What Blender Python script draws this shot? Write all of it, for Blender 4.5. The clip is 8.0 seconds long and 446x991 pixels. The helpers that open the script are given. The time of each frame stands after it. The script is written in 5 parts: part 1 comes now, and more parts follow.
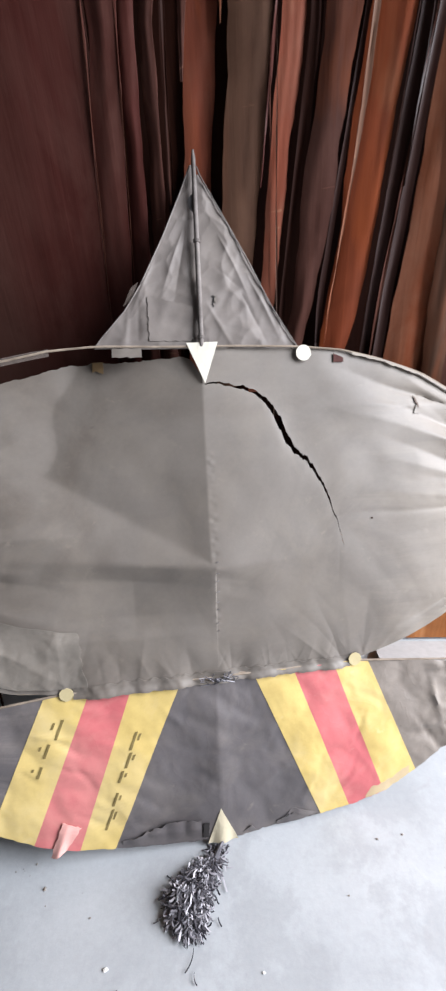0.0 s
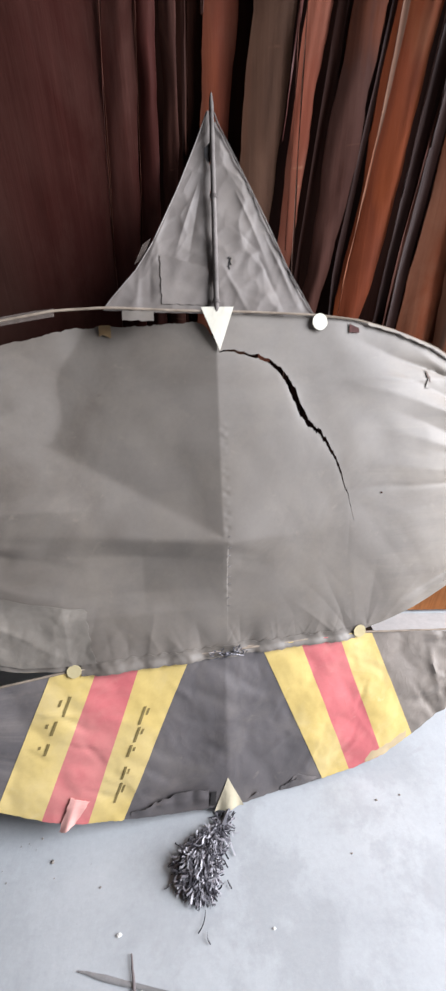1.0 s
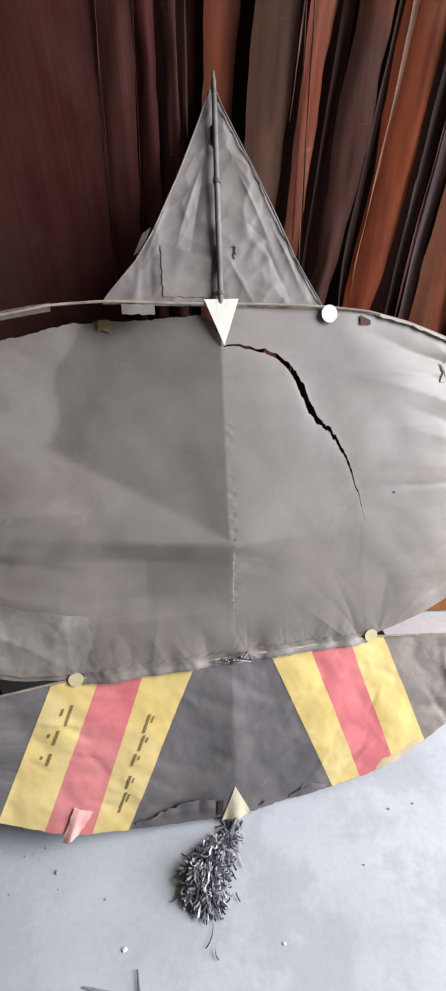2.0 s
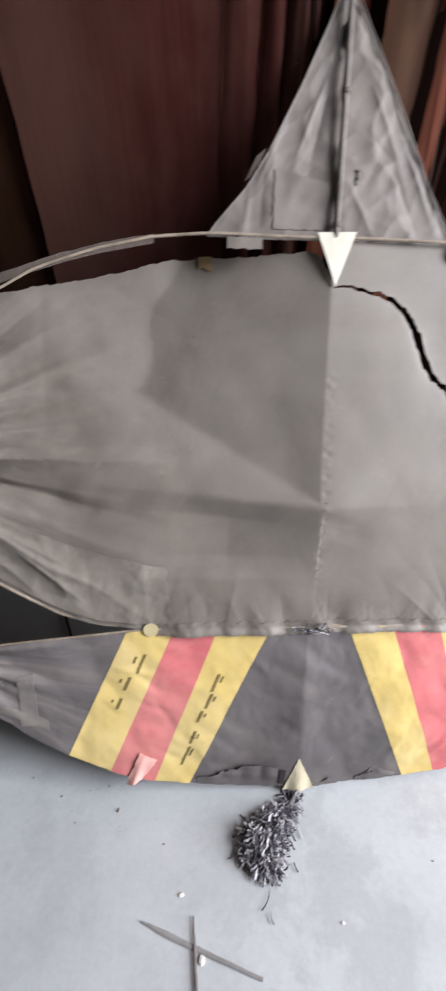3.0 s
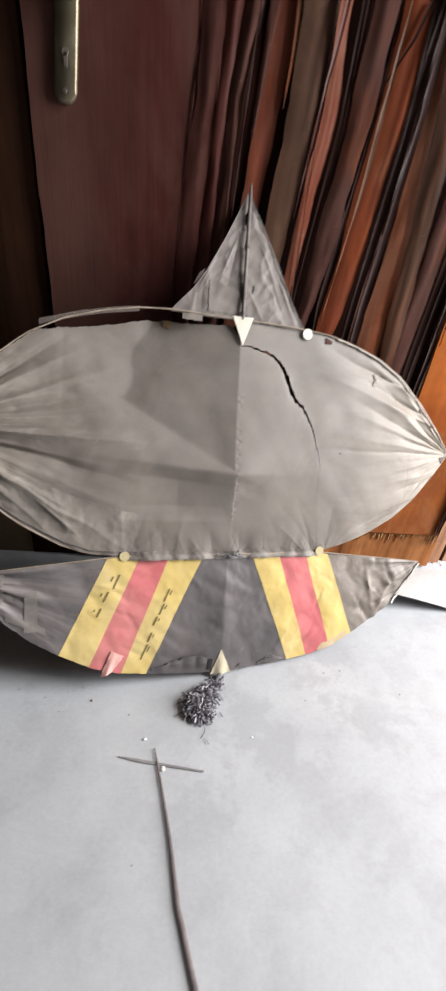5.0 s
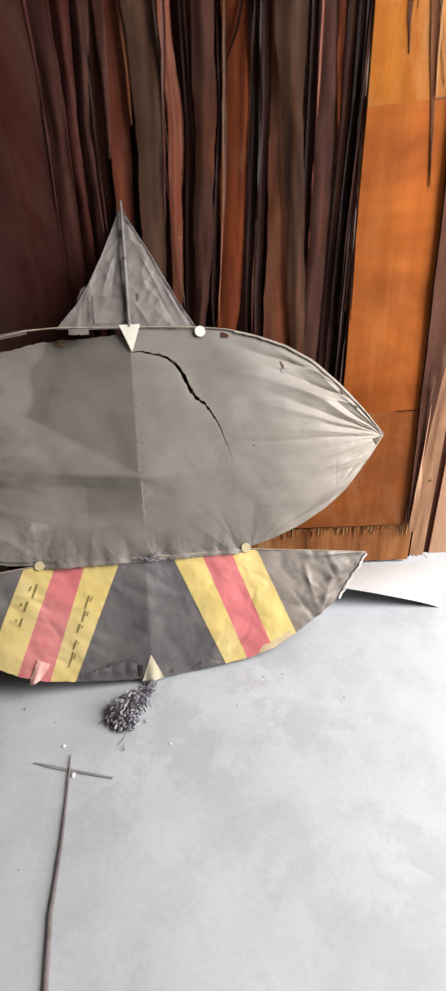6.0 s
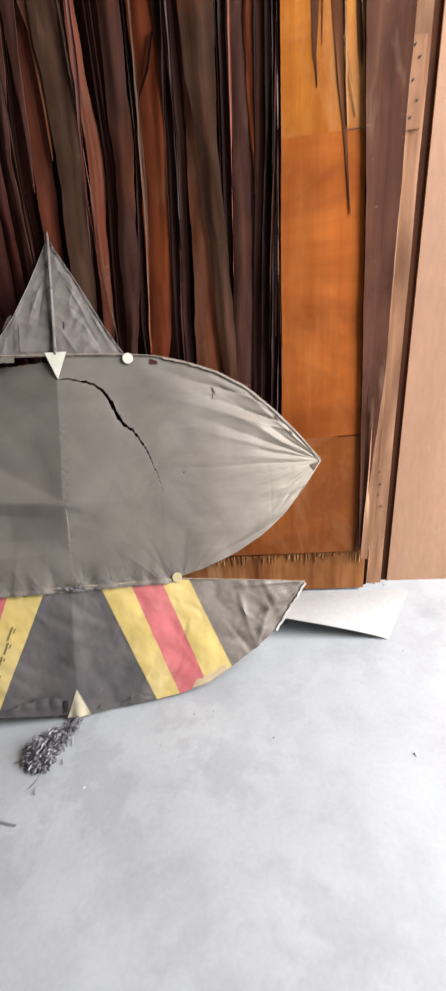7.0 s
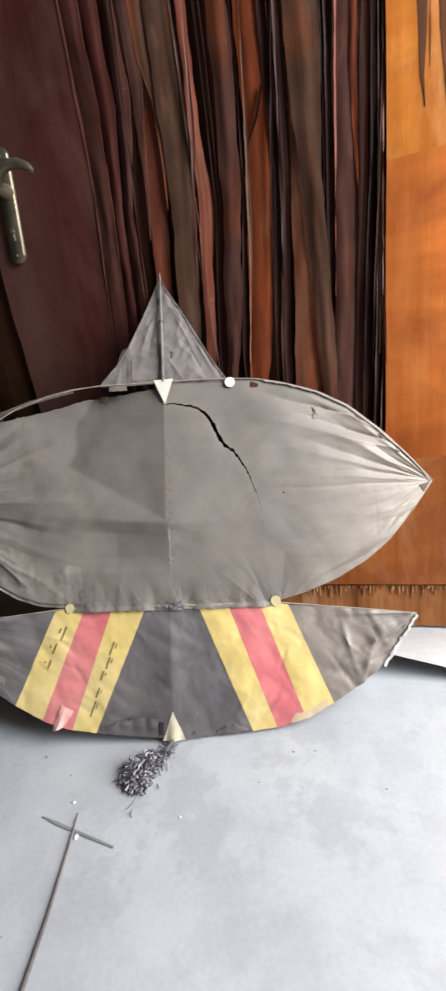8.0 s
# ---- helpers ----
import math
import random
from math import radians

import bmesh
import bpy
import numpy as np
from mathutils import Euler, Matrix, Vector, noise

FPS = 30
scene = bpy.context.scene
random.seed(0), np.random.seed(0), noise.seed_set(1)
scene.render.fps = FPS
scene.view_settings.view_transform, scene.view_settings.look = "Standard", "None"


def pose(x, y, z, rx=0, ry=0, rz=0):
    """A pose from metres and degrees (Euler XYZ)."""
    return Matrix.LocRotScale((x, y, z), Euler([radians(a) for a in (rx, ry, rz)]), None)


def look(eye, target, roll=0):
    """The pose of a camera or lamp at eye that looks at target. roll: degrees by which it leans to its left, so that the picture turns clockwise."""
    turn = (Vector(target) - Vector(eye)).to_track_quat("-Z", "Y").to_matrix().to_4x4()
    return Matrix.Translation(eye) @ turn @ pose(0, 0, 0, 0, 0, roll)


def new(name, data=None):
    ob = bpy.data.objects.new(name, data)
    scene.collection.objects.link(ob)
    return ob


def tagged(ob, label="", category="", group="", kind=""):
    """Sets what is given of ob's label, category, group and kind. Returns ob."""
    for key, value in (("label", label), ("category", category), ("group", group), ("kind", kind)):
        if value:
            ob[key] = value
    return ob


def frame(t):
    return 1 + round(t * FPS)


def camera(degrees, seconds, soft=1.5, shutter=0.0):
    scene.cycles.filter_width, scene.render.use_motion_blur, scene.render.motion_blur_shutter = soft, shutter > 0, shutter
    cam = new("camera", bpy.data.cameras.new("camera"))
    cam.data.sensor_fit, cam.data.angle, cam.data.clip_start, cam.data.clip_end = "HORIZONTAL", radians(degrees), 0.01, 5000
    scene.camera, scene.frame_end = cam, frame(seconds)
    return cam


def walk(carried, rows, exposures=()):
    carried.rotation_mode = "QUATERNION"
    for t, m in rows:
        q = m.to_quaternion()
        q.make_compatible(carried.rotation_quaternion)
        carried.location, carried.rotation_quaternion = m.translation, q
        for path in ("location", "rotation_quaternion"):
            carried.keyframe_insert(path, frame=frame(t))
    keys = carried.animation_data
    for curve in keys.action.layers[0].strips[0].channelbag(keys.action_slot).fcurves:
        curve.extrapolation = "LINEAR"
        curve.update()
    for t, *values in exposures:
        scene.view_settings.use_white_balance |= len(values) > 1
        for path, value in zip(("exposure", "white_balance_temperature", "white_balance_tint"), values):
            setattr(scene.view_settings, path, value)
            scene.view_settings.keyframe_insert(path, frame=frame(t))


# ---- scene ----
cam = camera(56.3, 8.0, soft=2.4, shutter=0.4)
ROWS = [
    (0.0, 0.0532, -0.6053, 0.6977, 60.03, 3.36, 2.62),
    (0.5, 0.0315, -0.6139, 0.7064, 59.76, 1.97, -1.76),
    (1.0, 0.0049, -0.5987, 0.6883, 56.89, 1.13, -0.29),
    (1.2, -0.0039, -0.5915, 0.6871, 55.88, 1.74, 0.11),
    (2.3, 0.0120, -0.5738, 0.6817, 56.29, 1.80, 0.03),
    (2.5, 0.0167, -0.5714, 0.6785, 55.88, 1.89, 0.69),
    (3.0, -0.0352, -0.5707, 0.6493, 53.53, 2.57, 8.78),
    (3.2, -0.0640, -0.5694, 0.6514, 52.61, 2.26, 9.73),
    (3.5, -0.0708, -0.5823, 0.6501, 53.76, 3.19, 10.16),
    (4.0, -0.1297, -0.6683, 0.6383, 54.71, -1.43, 10.09),
    (4.2, -0.1506, -0.6936, 0.6379, 50.77, -1.92, 9.01),
    (4.5, -0.1457, -0.7360, 0.6761, 48.46, -3.63, 0.90),
    (4.7, -0.1351, -0.7956, 0.7161, 52.71, -6.05, -3.05),
    (5.8, 0.1616, -0.8980, 0.6845, 62.86, 1.43, 2.92),
    (6.0, 0.2060, -0.8765, 0.6765, 62.02, 4.20, 2.54),
    (6.5, 0.2847, -0.8618, 0.6624, 62.16, 5.21, 2.97),
    (7.0, 0.3494, -0.8453, 0.6687, 64.86, 4.82, 3.50),
    (7.3, 0.3782, -0.8422, 0.6495, 68.38, 7.98, 8.53),
    (7.5, 0.3530, -0.8393, 0.6501, 69.11, 7.71, 9.76),
    (8.0, 0.3071, -0.8536, 0.6378, 71.32, 8.24, 13.69),
]
walk(cam, [(t, pose(x, y, z, rx, ry, rz)) for t, x, y, z, rx, ry, rz in ROWS], (
    (0.0, 0.36, 6180, 12), (1.0, 0.29, 6180, 12), (2.5, 0.23, 6200, 12), (3.0, 0.27, 6300, 12), (3.5, 0.45, 6420, 12), (4.0, 0.55, 6540, 11), (4.7, 0.33, 6640, 12),
    (5.8, 0.15, 6690, 11), (7.0, 0.02, 6600, 11), (8.0, 0.22, 6400, 10)))

# ---- light: assumed roofed yard corner, lit by the sky through a tall open bay, right ----
world = bpy.data.worlds.new("sky_world")
scene.world = world
world.use_nodes = True
wn = world.node_tree
sky = wn.nodes.new("ShaderNodeTexSky")
sky.sky_type, sky.sun_disc = "NISHITA", False
sky.sun_elevation, sky.sun_rotation = radians(46), radians(122)
wn.nodes["Background"].inputs["Strength"].default_value = 0.05
wn.links.new(sky.outputs["Color"], wn.nodes["Background"].inputs["Color"])


def daylight(name, eye, target, sx, sy, watts, color):
    ob = new(name, bpy.data.lights.new(name, "AREA"))
    ob.data.shape, ob.data.size, ob.data.size_y, ob.data.energy, ob.data.color = "RECTANGLE", sx, sy, watts, color
    ob.matrix_world = look(eye, target)
    return ob


daylight("daylight_opening", (2.02, -0.62, 1.26), (0.10, -0.42, 0.35), 1.05, 2.1, 169.0, (0.96, 0.98, 1.0))


# ---- materials ----
def tree(name):
    m = bpy.data.materials.new(name)
    m.use_nodes = True
    nt = m.node_tree
    return m, nt, nt.nodes["Principled BSDF"], nt.links


def coords(nt, scale=(1, 1, 1), shift=True):
    tc = nt.nodes.new("ShaderNodeTexCoord")
    mp = nt.nodes.new("ShaderNodeMapping")
    mp.inputs["Scale"].default_value = scale
    nt.links.new(tc.outputs["Object"], mp.inputs["Vector"])
    if shift:
        info = nt.nodes.new("ShaderNodeObjectInfo")
        mul = nt.nodes.new("ShaderNodeMath")
        mul.operation, mul.inputs[1].default_value = "MULTIPLY", 37.0
        comb = nt.nodes.new("ShaderNodeCombineXYZ")
        nt.links.new(info.outputs["Random"], mul.inputs[0])
        for i in range(3):
            nt.links.new(mul.outputs[0], comb.inputs[i])
        nt.links.new(comb.outputs[0], mp.inputs["Location"])
    return mp.outputs["Vector"]


def noise_tex(nt, vec, scale, detail=4.0, rough=0.55, distort=0.0):
    n = nt.nodes.new("ShaderNodeTexNoise")
    n.inputs["Scale"].default_value, n.inputs["Detail"].default_value = scale, detail
    n.inputs["Roughness"].default_value, n.inputs["Distortion"].default_value = rough, distort
    nt.links.new(vec, n.inputs["Vector"])
    return n.outputs["Fac"]


def ramp(nt, fac, stops):
    r = nt.nodes.new("ShaderNodeValToRGB")
    el = r.color_ramp.elements
    el[0].position, el[0].color = stops[0][0], (*stops[0][1], 1)
    el[1].position, el[1].color = stops[-1][0], (*stops[-1][1], 1)
    for p, c in stops[1:-1]:
        e = el.new(p)
        e.color = (*c, 1)
    nt.links.new(fac, r.inputs["Fac"])
    return r.outputs["Color"]


def grey(v):
    return (v, v, v)


def mix(nt, fac, a, b, kind="MIX"):
    m = nt.nodes.new("ShaderNodeMix")
    m.data_type, m.blend_type = "RGBA", kind
    for sock, v in ((m.inputs["Factor"], fac), (m.inputs["A"], a), (m.inputs["B"], b)):
        if isinstance(v, bpy.types.NodeSocket):
            nt.links.new(v, sock)
        else:
            sock.default_value = v if isinstance(v, float) else (*v, 1)
    return m.outputs["Result"]


def bump(nt, bsdf, fac, strength, dist):
    b = nt.nodes.new("ShaderNodeBump")
    b.inputs["Strength"].default_value, b.inputs["Distance"].default_value = strength, dist
    nt.links.new(fac, b.inputs["Height"])
    nt.links.new(b.outputs["Normal"], bsdf.inputs["Normal"])


def surface(name, dark, mid, light, big=3.0, small=60.0, rough=0.7, bumps=(0.3, 0.002), speck=None, stretch=(1, 1, 1), shift=True):
    """A two-scale mottled surface: broad stains and fine grain."""
    m, nt, bsdf, links = tree(name)
    vec = coords(nt, stretch, shift)
    a = noise_tex(nt, vec, big, 5.0, 0.6, 0.4)
    b = noise_tex(nt, vec, small, 6.0, 0.65)
    col = ramp(nt, a, ((0.28, dark), (0.5, mid), (0.72, light)))
    col = mix(nt, 0.35, col, ramp(nt, b, ((0.3, grey(0.55)), (0.7, grey(1.0)))), "MULTIPLY")
    if speck:
        c = noise_tex(nt, vec, speck[0], 2.0, 0.5)
        col = mix(nt, ramp(nt, c, ((speck[1], grey(0.0)), (speck[1] + 0.05, grey(1.0)))), col, speck[2])
    links.new(col, bsdf.inputs["Base Color"])
    rr = ramp(nt, a, ((0.3, grey(max(rough - 0.12, 0.05))), (0.7, grey(min(rough + 0.1, 1.0)))))
    links.new(rr, bsdf.inputs["Roughness"])
    bump(nt, bsdf, b, *bumps)
    return m


def veneer(name, dark, mid, light, rough=0.5, grain=1.0, streak=None, scuff=None, figure=None, gloss=0.05, nicks=None, worn=None):
    """Wood skin: grain drawn out along the height, blotches, streaks of what lies below, scuffs, short level nicks."""
    m, nt, bsdf, links = tree(name)
    vec = coords(nt, (1, 1, 1))
    drawn = coords(nt, (1, 1, 0.045))
    a = noise_tex(nt, vec, 5.0, 4.0, 0.6, 0.6)
    g = noise_tex(nt, drawn, 140.0 * grain, 5.0, 0.65)
    w = noise_tex(nt, drawn, 26.0 * grain, 4.0, 0.6)
    col = ramp(nt, w, ((0.30, dark), (0.5, mid), (0.74, light)))
    col = mix(nt, 0.32, col, ramp(nt, g, ((0.32, grey(0.45)), (0.62, grey(1.0)))), "MULTIPLY")
    col = mix(nt, 0.55, col, ramp(nt, a, ((0.32, grey(0.45)), (0.68, grey(1.2)))), "MULTIPLY")
    if streak:
        s = noise_tex(nt, coords(nt, (1, 1, 0.13)), 17.0, 3.0, 0.55, 0.6)
        col = mix(nt, ramp(nt, s, ((streak[0] - 0.05, grey(0.0)), (streak[0] + 0.06, grey(0.9)))), col, streak[1])
    if figure:
        q = noise_tex(nt, coords(nt, (0.35, 1, 1.0)), 7.0, 4.0, 0.6, 0.8)
        col = mix(nt, ramp(nt, q, ((0.34, grey(0.0)), (0.62, grey(0.8)))), col, figure)
    if scuff:
        q = noise_tex(nt, coords(nt, (1, 1, 0.45)), 8.0, 6.0, 0.68, 0.5)
        col = mix(nt, ramp(nt, q, ((0.46, grey(0.0)), (0.72, grey(0.65)))), col, scuff)
    if worn:
        # rubbed paler towards one side: (from x, to x, colour)
        sep = nt.nodes.new("ShaderNodeSeparateXYZ")
        links.new(coords(nt, (1, 1, 1), False), sep.inputs[0])
        q = nt.nodes.new("ShaderNodeMath")
        q.operation, q.inputs[1].default_value = "MULTIPLY_ADD", 0.20
        links.new(noise_tex(nt, coords(nt, (1, 1, 0.5)), 9.0, 6.0, 0.68, 0.4), q.inputs[0])
        links.new(sep.outputs[0], q.inputs[2])
        span = nt.nodes.new("ShaderNodeMapRange")
        links.new(q.outputs[0], span.inputs["Value"])
        for key, value in (("From Min", worn[0] + 0.10), ("From Max", worn[1] + 0.10), ("To Min", 0.0), ("To Max", 0.7)):
            span.inputs[key].default_value = value
        col = mix(nt, span.outputs[0], col, worn[2])
    if nicks:
        q = noise_tex(nt, coords(nt, (0.55, 1, 2.2)), 55.0, 2.0, 0.5, 0.5)
        col = mix(nt, ramp(nt, q, ((0.71, grey(0.0)), (0.78, grey(0.5)))), col, nicks)
        q = noise_tex(nt, coords(nt, (1.0, 1, 0.25)), 26.0, 3.0, 0.6, 0.2)
        col = mix(nt, ramp(nt, q, ((0.60, grey(0.0)), (0.74, grey(0.5)))), col, nicks)
    links.new(col, bsdf.inputs["Base Color"])
    links.new(ramp(nt, a, ((0.3, grey(rough - 0.1)), (0.7, grey(rough + 0.18)))), bsdf.inputs["Roughness"])
    bsdf.inputs["Specular IOR Level"].default_value = gloss
    bump(nt, bsdf, g, 0.35, 0.0012)
    return m


def floor_material():
    m, nt, bsdf, links = tree("dusty_concrete")
    vec = coords(nt, (1, 1, 1), False)
    broad = noise_tex(nt, vec, 1.7, 5.0, 0.6, 0.7)
    blot = noise_tex(nt, vec, 6.5, 6.0, 0.60, 0.35)
    fine = noise_tex(nt, vec, 130.0, 5.0, 0.7)
    col = ramp(nt, blot, ((0.28, (0.302, 0.312, 0.325)), (0.46, (0.367, 0.380, 0.394)), (0.70, (0.410, 0.424, 0.438))))
    damp = ramp(nt, broad, ((0.44, grey(0.0)), (0.58, grey(1.0))))
    ragged = noise_tex(nt, vec, 9.0, 7.0, 0.66, 0.15)
    damp = mix(nt, damp, grey(0.0), ramp(nt, ragged, ((0.47, grey(0.10)), (0.54, grey(1.0)))))
    col = mix(nt, damp, col, mix(nt, 0.58, col, (0.297, 0.306, 0.317)))
    spots = noise_tex(nt, vec, 14.0, 3.0, 0.5, 0.8)
    col = mix(nt, ramp(nt, spots, ((0.70, grey(0.0)), (0.76, grey(0.55)))), col, (0.306, 0.302, 0.307))
    col = mix(nt, 0.18, col, ramp(nt, fine, ((0.3, grey(0.5)), (0.7, grey(1.0)))), "MULTIPLY")
    pits = noise_tex(nt, vec, 75.0, 1.0, 0.4)
    col = mix(nt, ramp(nt, pits, ((0.80, grey(0.0)), (0.825, grey(0.6)))), col, (0.16, 0.15, 0.15))
    links.new(col, bsdf.inputs["Base Color"])
    links.new(ramp(nt, broad, ((0.3, grey(0.62)), (0.7, grey(0.8)))), bsdf.inputs["Roughness"])
    bump(nt, bsdf, fine, 0.25, 0.001)
    return m


def paper_material(name, dark, mid, light, rough=0.6, dust=None, wrinkle=1.0, crease=9.0, creased=0.16, gloss=0.3, lit_tips=None, fans=()):
    """Thin kite paper: faded patches, dust, small creases, light painted on the wing ends."""
    m, nt, bsdf, links = tree(name)
    vec = coords(nt, (1, 1, 1), False)
    a = noise_tex(nt, vec, 4.5, 5.0, 0.6, 0.9)
    fine = noise_tex(nt, vec, 180.0, 4.0, 0.7)
    cr = noise_tex(nt, vec, crease, 2.5, 0.5, 0.25)
    col = ramp(nt, a, ((0.30, dark), (0.5, mid), (0.72, light)))
    col = mix(nt, 0.16, col, ramp(nt, fine, ((0.3, grey(0.55)), (0.7, grey(1.0)))), "MULTIPLY")
    if dust:
        d = noise_tex(nt, vec, 11.0, 6.0, 0.7, 0.5)
        col = mix(nt, ramp(nt, d, ((0.46, grey(0.0)), (0.74, grey(0.45)))), col, dust)
        d = noise_tex(nt, vec, 38.0, 3.0, 0.6, 0.4)
        col = mix(nt, ramp(nt, d, ((0.66, grey(0.0)), (0.74, grey(0.4)))), col, dust)
        d = noise_tex(nt, vec, 55.0, 1.0, 0.4)
        col = mix(nt, ramp(nt, d, ((0.80, grey(0.0)), (0.83, grey(0.8)))), col, dark)
    if lit_tips:
        # pale colour on the wing ends, stronger on the right, paints the light there
        sep = nt.nodes.new("ShaderNodeSeparateXYZ")
        links.new(vec, sep.inputs[0])
        out = nt.nodes.new("ShaderNodeMath")
        out.operation = "MAXIMUM"
        back = nt.nodes.new("ShaderNodeMath")
        back.operation, back.inputs[1].default_value = "MULTIPLY", -0.62
        links.new(sep.outputs[0], back.inputs[0])
        links.new(sep.outputs[0], out.inputs[0])
        links.new(back.outputs[0], out.inputs[1])
        add = nt.nodes.new("ShaderNodeMath")
        add.operation, add.inputs[1].default_value = "MULTIPLY_ADD", 0.22
        links.new(noise_tex(nt, coords(nt, (0.28, 2.2, 1), False), 13.0, 6.0, 0.65, 0.6), add.inputs[0])
        links.new(out.outputs[0], add.inputs[2])
        col = mix(nt, ramp(nt, add.outputs[0], ((0.33, grey(0.0)), (0.58, grey(0.85)))), col, lit_tips)
    def calc(op, p, q=0.0, r=0.0):
        n = nt.nodes.new("ShaderNodeMath")
        n.operation = op
        for i, w in enumerate((p, q, r)):
            if isinstance(w, float):
                n.inputs[i].default_value = w
            else:
                links.new(w, n.inputs[i])
        return n.outputs[0]

    # small pleats fanning from a gathered corner; pale crests paint dust and ridge highlights
    streaks = None
    for u0, v0, reach, pale, share in fans:
        sep = nt.nodes.new("ShaderNodeSeparateXYZ")
        links.new(vec, sep.inputs[0])
        du, dv = calc("SUBTRACT", sep.outputs[0], u0), calc("SUBTRACT", sep.outputs[1], v0)
        far = calc("SQRT", calc("ADD", calc("MULTIPLY", du, du), calc("MULTIPLY", dv, dv)))
        ang = calc("ARCTAN2", dv, calc("ABSOLUTE", du))
        at = nt.nodes.new("ShaderNodeCombineXYZ")
        links.new(calc("MULTIPLY", ang, 9.0), at.inputs[0])
        links.new(calc("MULTIPLY", far, 5.0), at.inputs[1])
        fan = noise_tex(nt, at.outputs[0], 1.0, 4.0, 0.62, 0.35)
        near = calc("MAXIMUM", 0.0, calc("SUBTRACT", 1.0, calc("DIVIDE", far, reach)))
        near = calc("MULTIPLY", near, calc("MINIMUM", 1.0, calc("MULTIPLY", far, 18.0)))
        crest = ramp(nt, fan, ((0.47, grey(0.0)), (0.60, grey(1.0))))
        col = mix(nt, calc("MULTIPLY", calc("MULTIPLY", crest, near), share), col, pale)
        high = calc("MULTIPLY", fan, near)
        streaks = high if streaks is None else calc("ADD", streaks, high)
    links.new(col, bsdf.inputs["Base Color"])
    bsdf.inputs["Roughness"].default_value = rough
    bsdf.inputs["Specular IOR Level"].default_value = gloss

    def lines(scale, stretch, wide):
        """Narrow ridges where a noise crosses its middle value."""
        q = noise_tex(nt, coords(nt, stretch, False), scale, 2.0, 0.5, 0.6)
        s = nt.nodes.new("ShaderNodeMath")
        s.operation, s.inputs[1].default_value = "SUBTRACT", 0.5
        links.new(q, s.inputs[0])
        k = nt.nodes.new("ShaderNodeMath")
        k.operation = "ABSOLUTE"
        links.new(s.outputs[0], k.inputs[0])
        return ramp(nt, k.outputs[0], ((0.0, grey(1.0)), (wide, grey(0.0))))

    ridges = mix(nt, 0.5, lines(crease * 0.8, (1, 1.5, 1), 0.05), lines(crease * 2.1, (1.3, 1, 1), 0.07))
    whole = mix(nt, creased, cr, ridges)
    whole = mix(nt, 0.03, whole, fine)
    if streaks is not None:
        whole = calc("ADD", whole, calc("MULTIPLY", streaks, 1.1))
    bump(nt, bsdf, whole, 0.34 * wrinkle, 0.008)
    return m


FLOOR = floor_material()
WALL_TAN = surface("tan_wall_paint", (0.3008, 0.1504, 0.0846), (0.3666, 0.1955, 0.1147), (0.423, 0.2397, 0.1457), 2.2, 70, 0.7, (0.10, 0.001), (28.0, 0.73, (0.50, 0.36, 0.27)), (1.6, 1.6, 0.4))
WALL_OLIVE = surface("olive_brown_plaster", (0.083, 0.053, 0.0265), (0.109, 0.071, 0.0365), (0.140, 0.093, 0.049), 2.5, 60, 0.8, (0.4, 0.003))
# very dark colours for the unseen walls and roof, to cut bounced light
WALL_UNSEEN = surface("dark_brown_plaster", (0.034, 0.025, 0.018), (0.046, 0.034, 0.025), (0.060, 0.046, 0.034), 1.6, 50, 0.85, (0.4, 0.003))
CEIL = surface("dark_concrete", (0.042, 0.039, 0.036), (0.057, 0.054, 0.050), (0.072, 0.069, 0.064), 1.4, 50, 0.85, (0.2, 0.002))
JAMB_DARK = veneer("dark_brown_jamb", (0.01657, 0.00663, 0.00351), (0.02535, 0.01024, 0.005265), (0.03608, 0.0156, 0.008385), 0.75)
JAMB_WORN = veneer("worn_jamb_wood", (0.25, 0.125, 0.070), (0.36, 0.190, 0.112), (0.46, 0.265, 0.165), 0.65, 0.7, (0.62, (0.52, 0.33, 0.21)), (0.17, 0.080, 0.042))
SKIN_FADED = veneer("faded_mauve_brown_skin", (0.056, 0.0205, 0.0125), (0.084, 0.0330, 0.0205), (0.118, 0.051, 0.034), 0.65, 0.8, (0.66, (0.22, 0.105, 0.06)), (0.125, 0.054, 0.036), None, 0.05, (0.24, 0.140, 0.095))
MAROON = veneer("maroon_varnished_veneer", (0.0378, 0.01032, 0.00816), (0.0564, 0.01596, 0.0126), (0.0792, 0.0246, 0.0198), 0.45, 0.8, None, (0.100, 0.047, 0.037), None, 0.09, None, (-0.18, -0.30, (0.088, 0.041, 0.032)))
GREYV = veneer("weathered_grey_brown_veneer", (0.0456, 0.0207, 0.01288), (0.078, 0.03795, 0.02357), (0.1128, 0.0575, 0.0368), 0.62, 0.8, (0.60, (0.150, 0.043, 0.0175)), (0.115, 0.062, 0.040), None, 0.08, (0.21, 0.105, 0.066))
PURPLEV = veneer("faded_brown_veneer", (0.0432, 0.0161, 0.01196), (0.072, 0.02817, 0.0207), (0.1032, 0.0437, 0.0322), 0.62, 0.8, (0.61, (0.155, 0.043, 0.0165)), (0.110, 0.052, 0.040), None, 0.10, (0.20, 0.095, 0.064))
REDV = veneer("bare_red_brown_wood", (0.1085, 0.02973, 0.0168), (0.1736, 0.04785, 0.0266), (0.2325, 0.0725, 0.0406), 0.6, 0.8, (0.60, (0.215, 0.052, 0.0180)), (0.16, 0.080, 0.052), None, 0.1, (0.25, 0.13, 0.08))
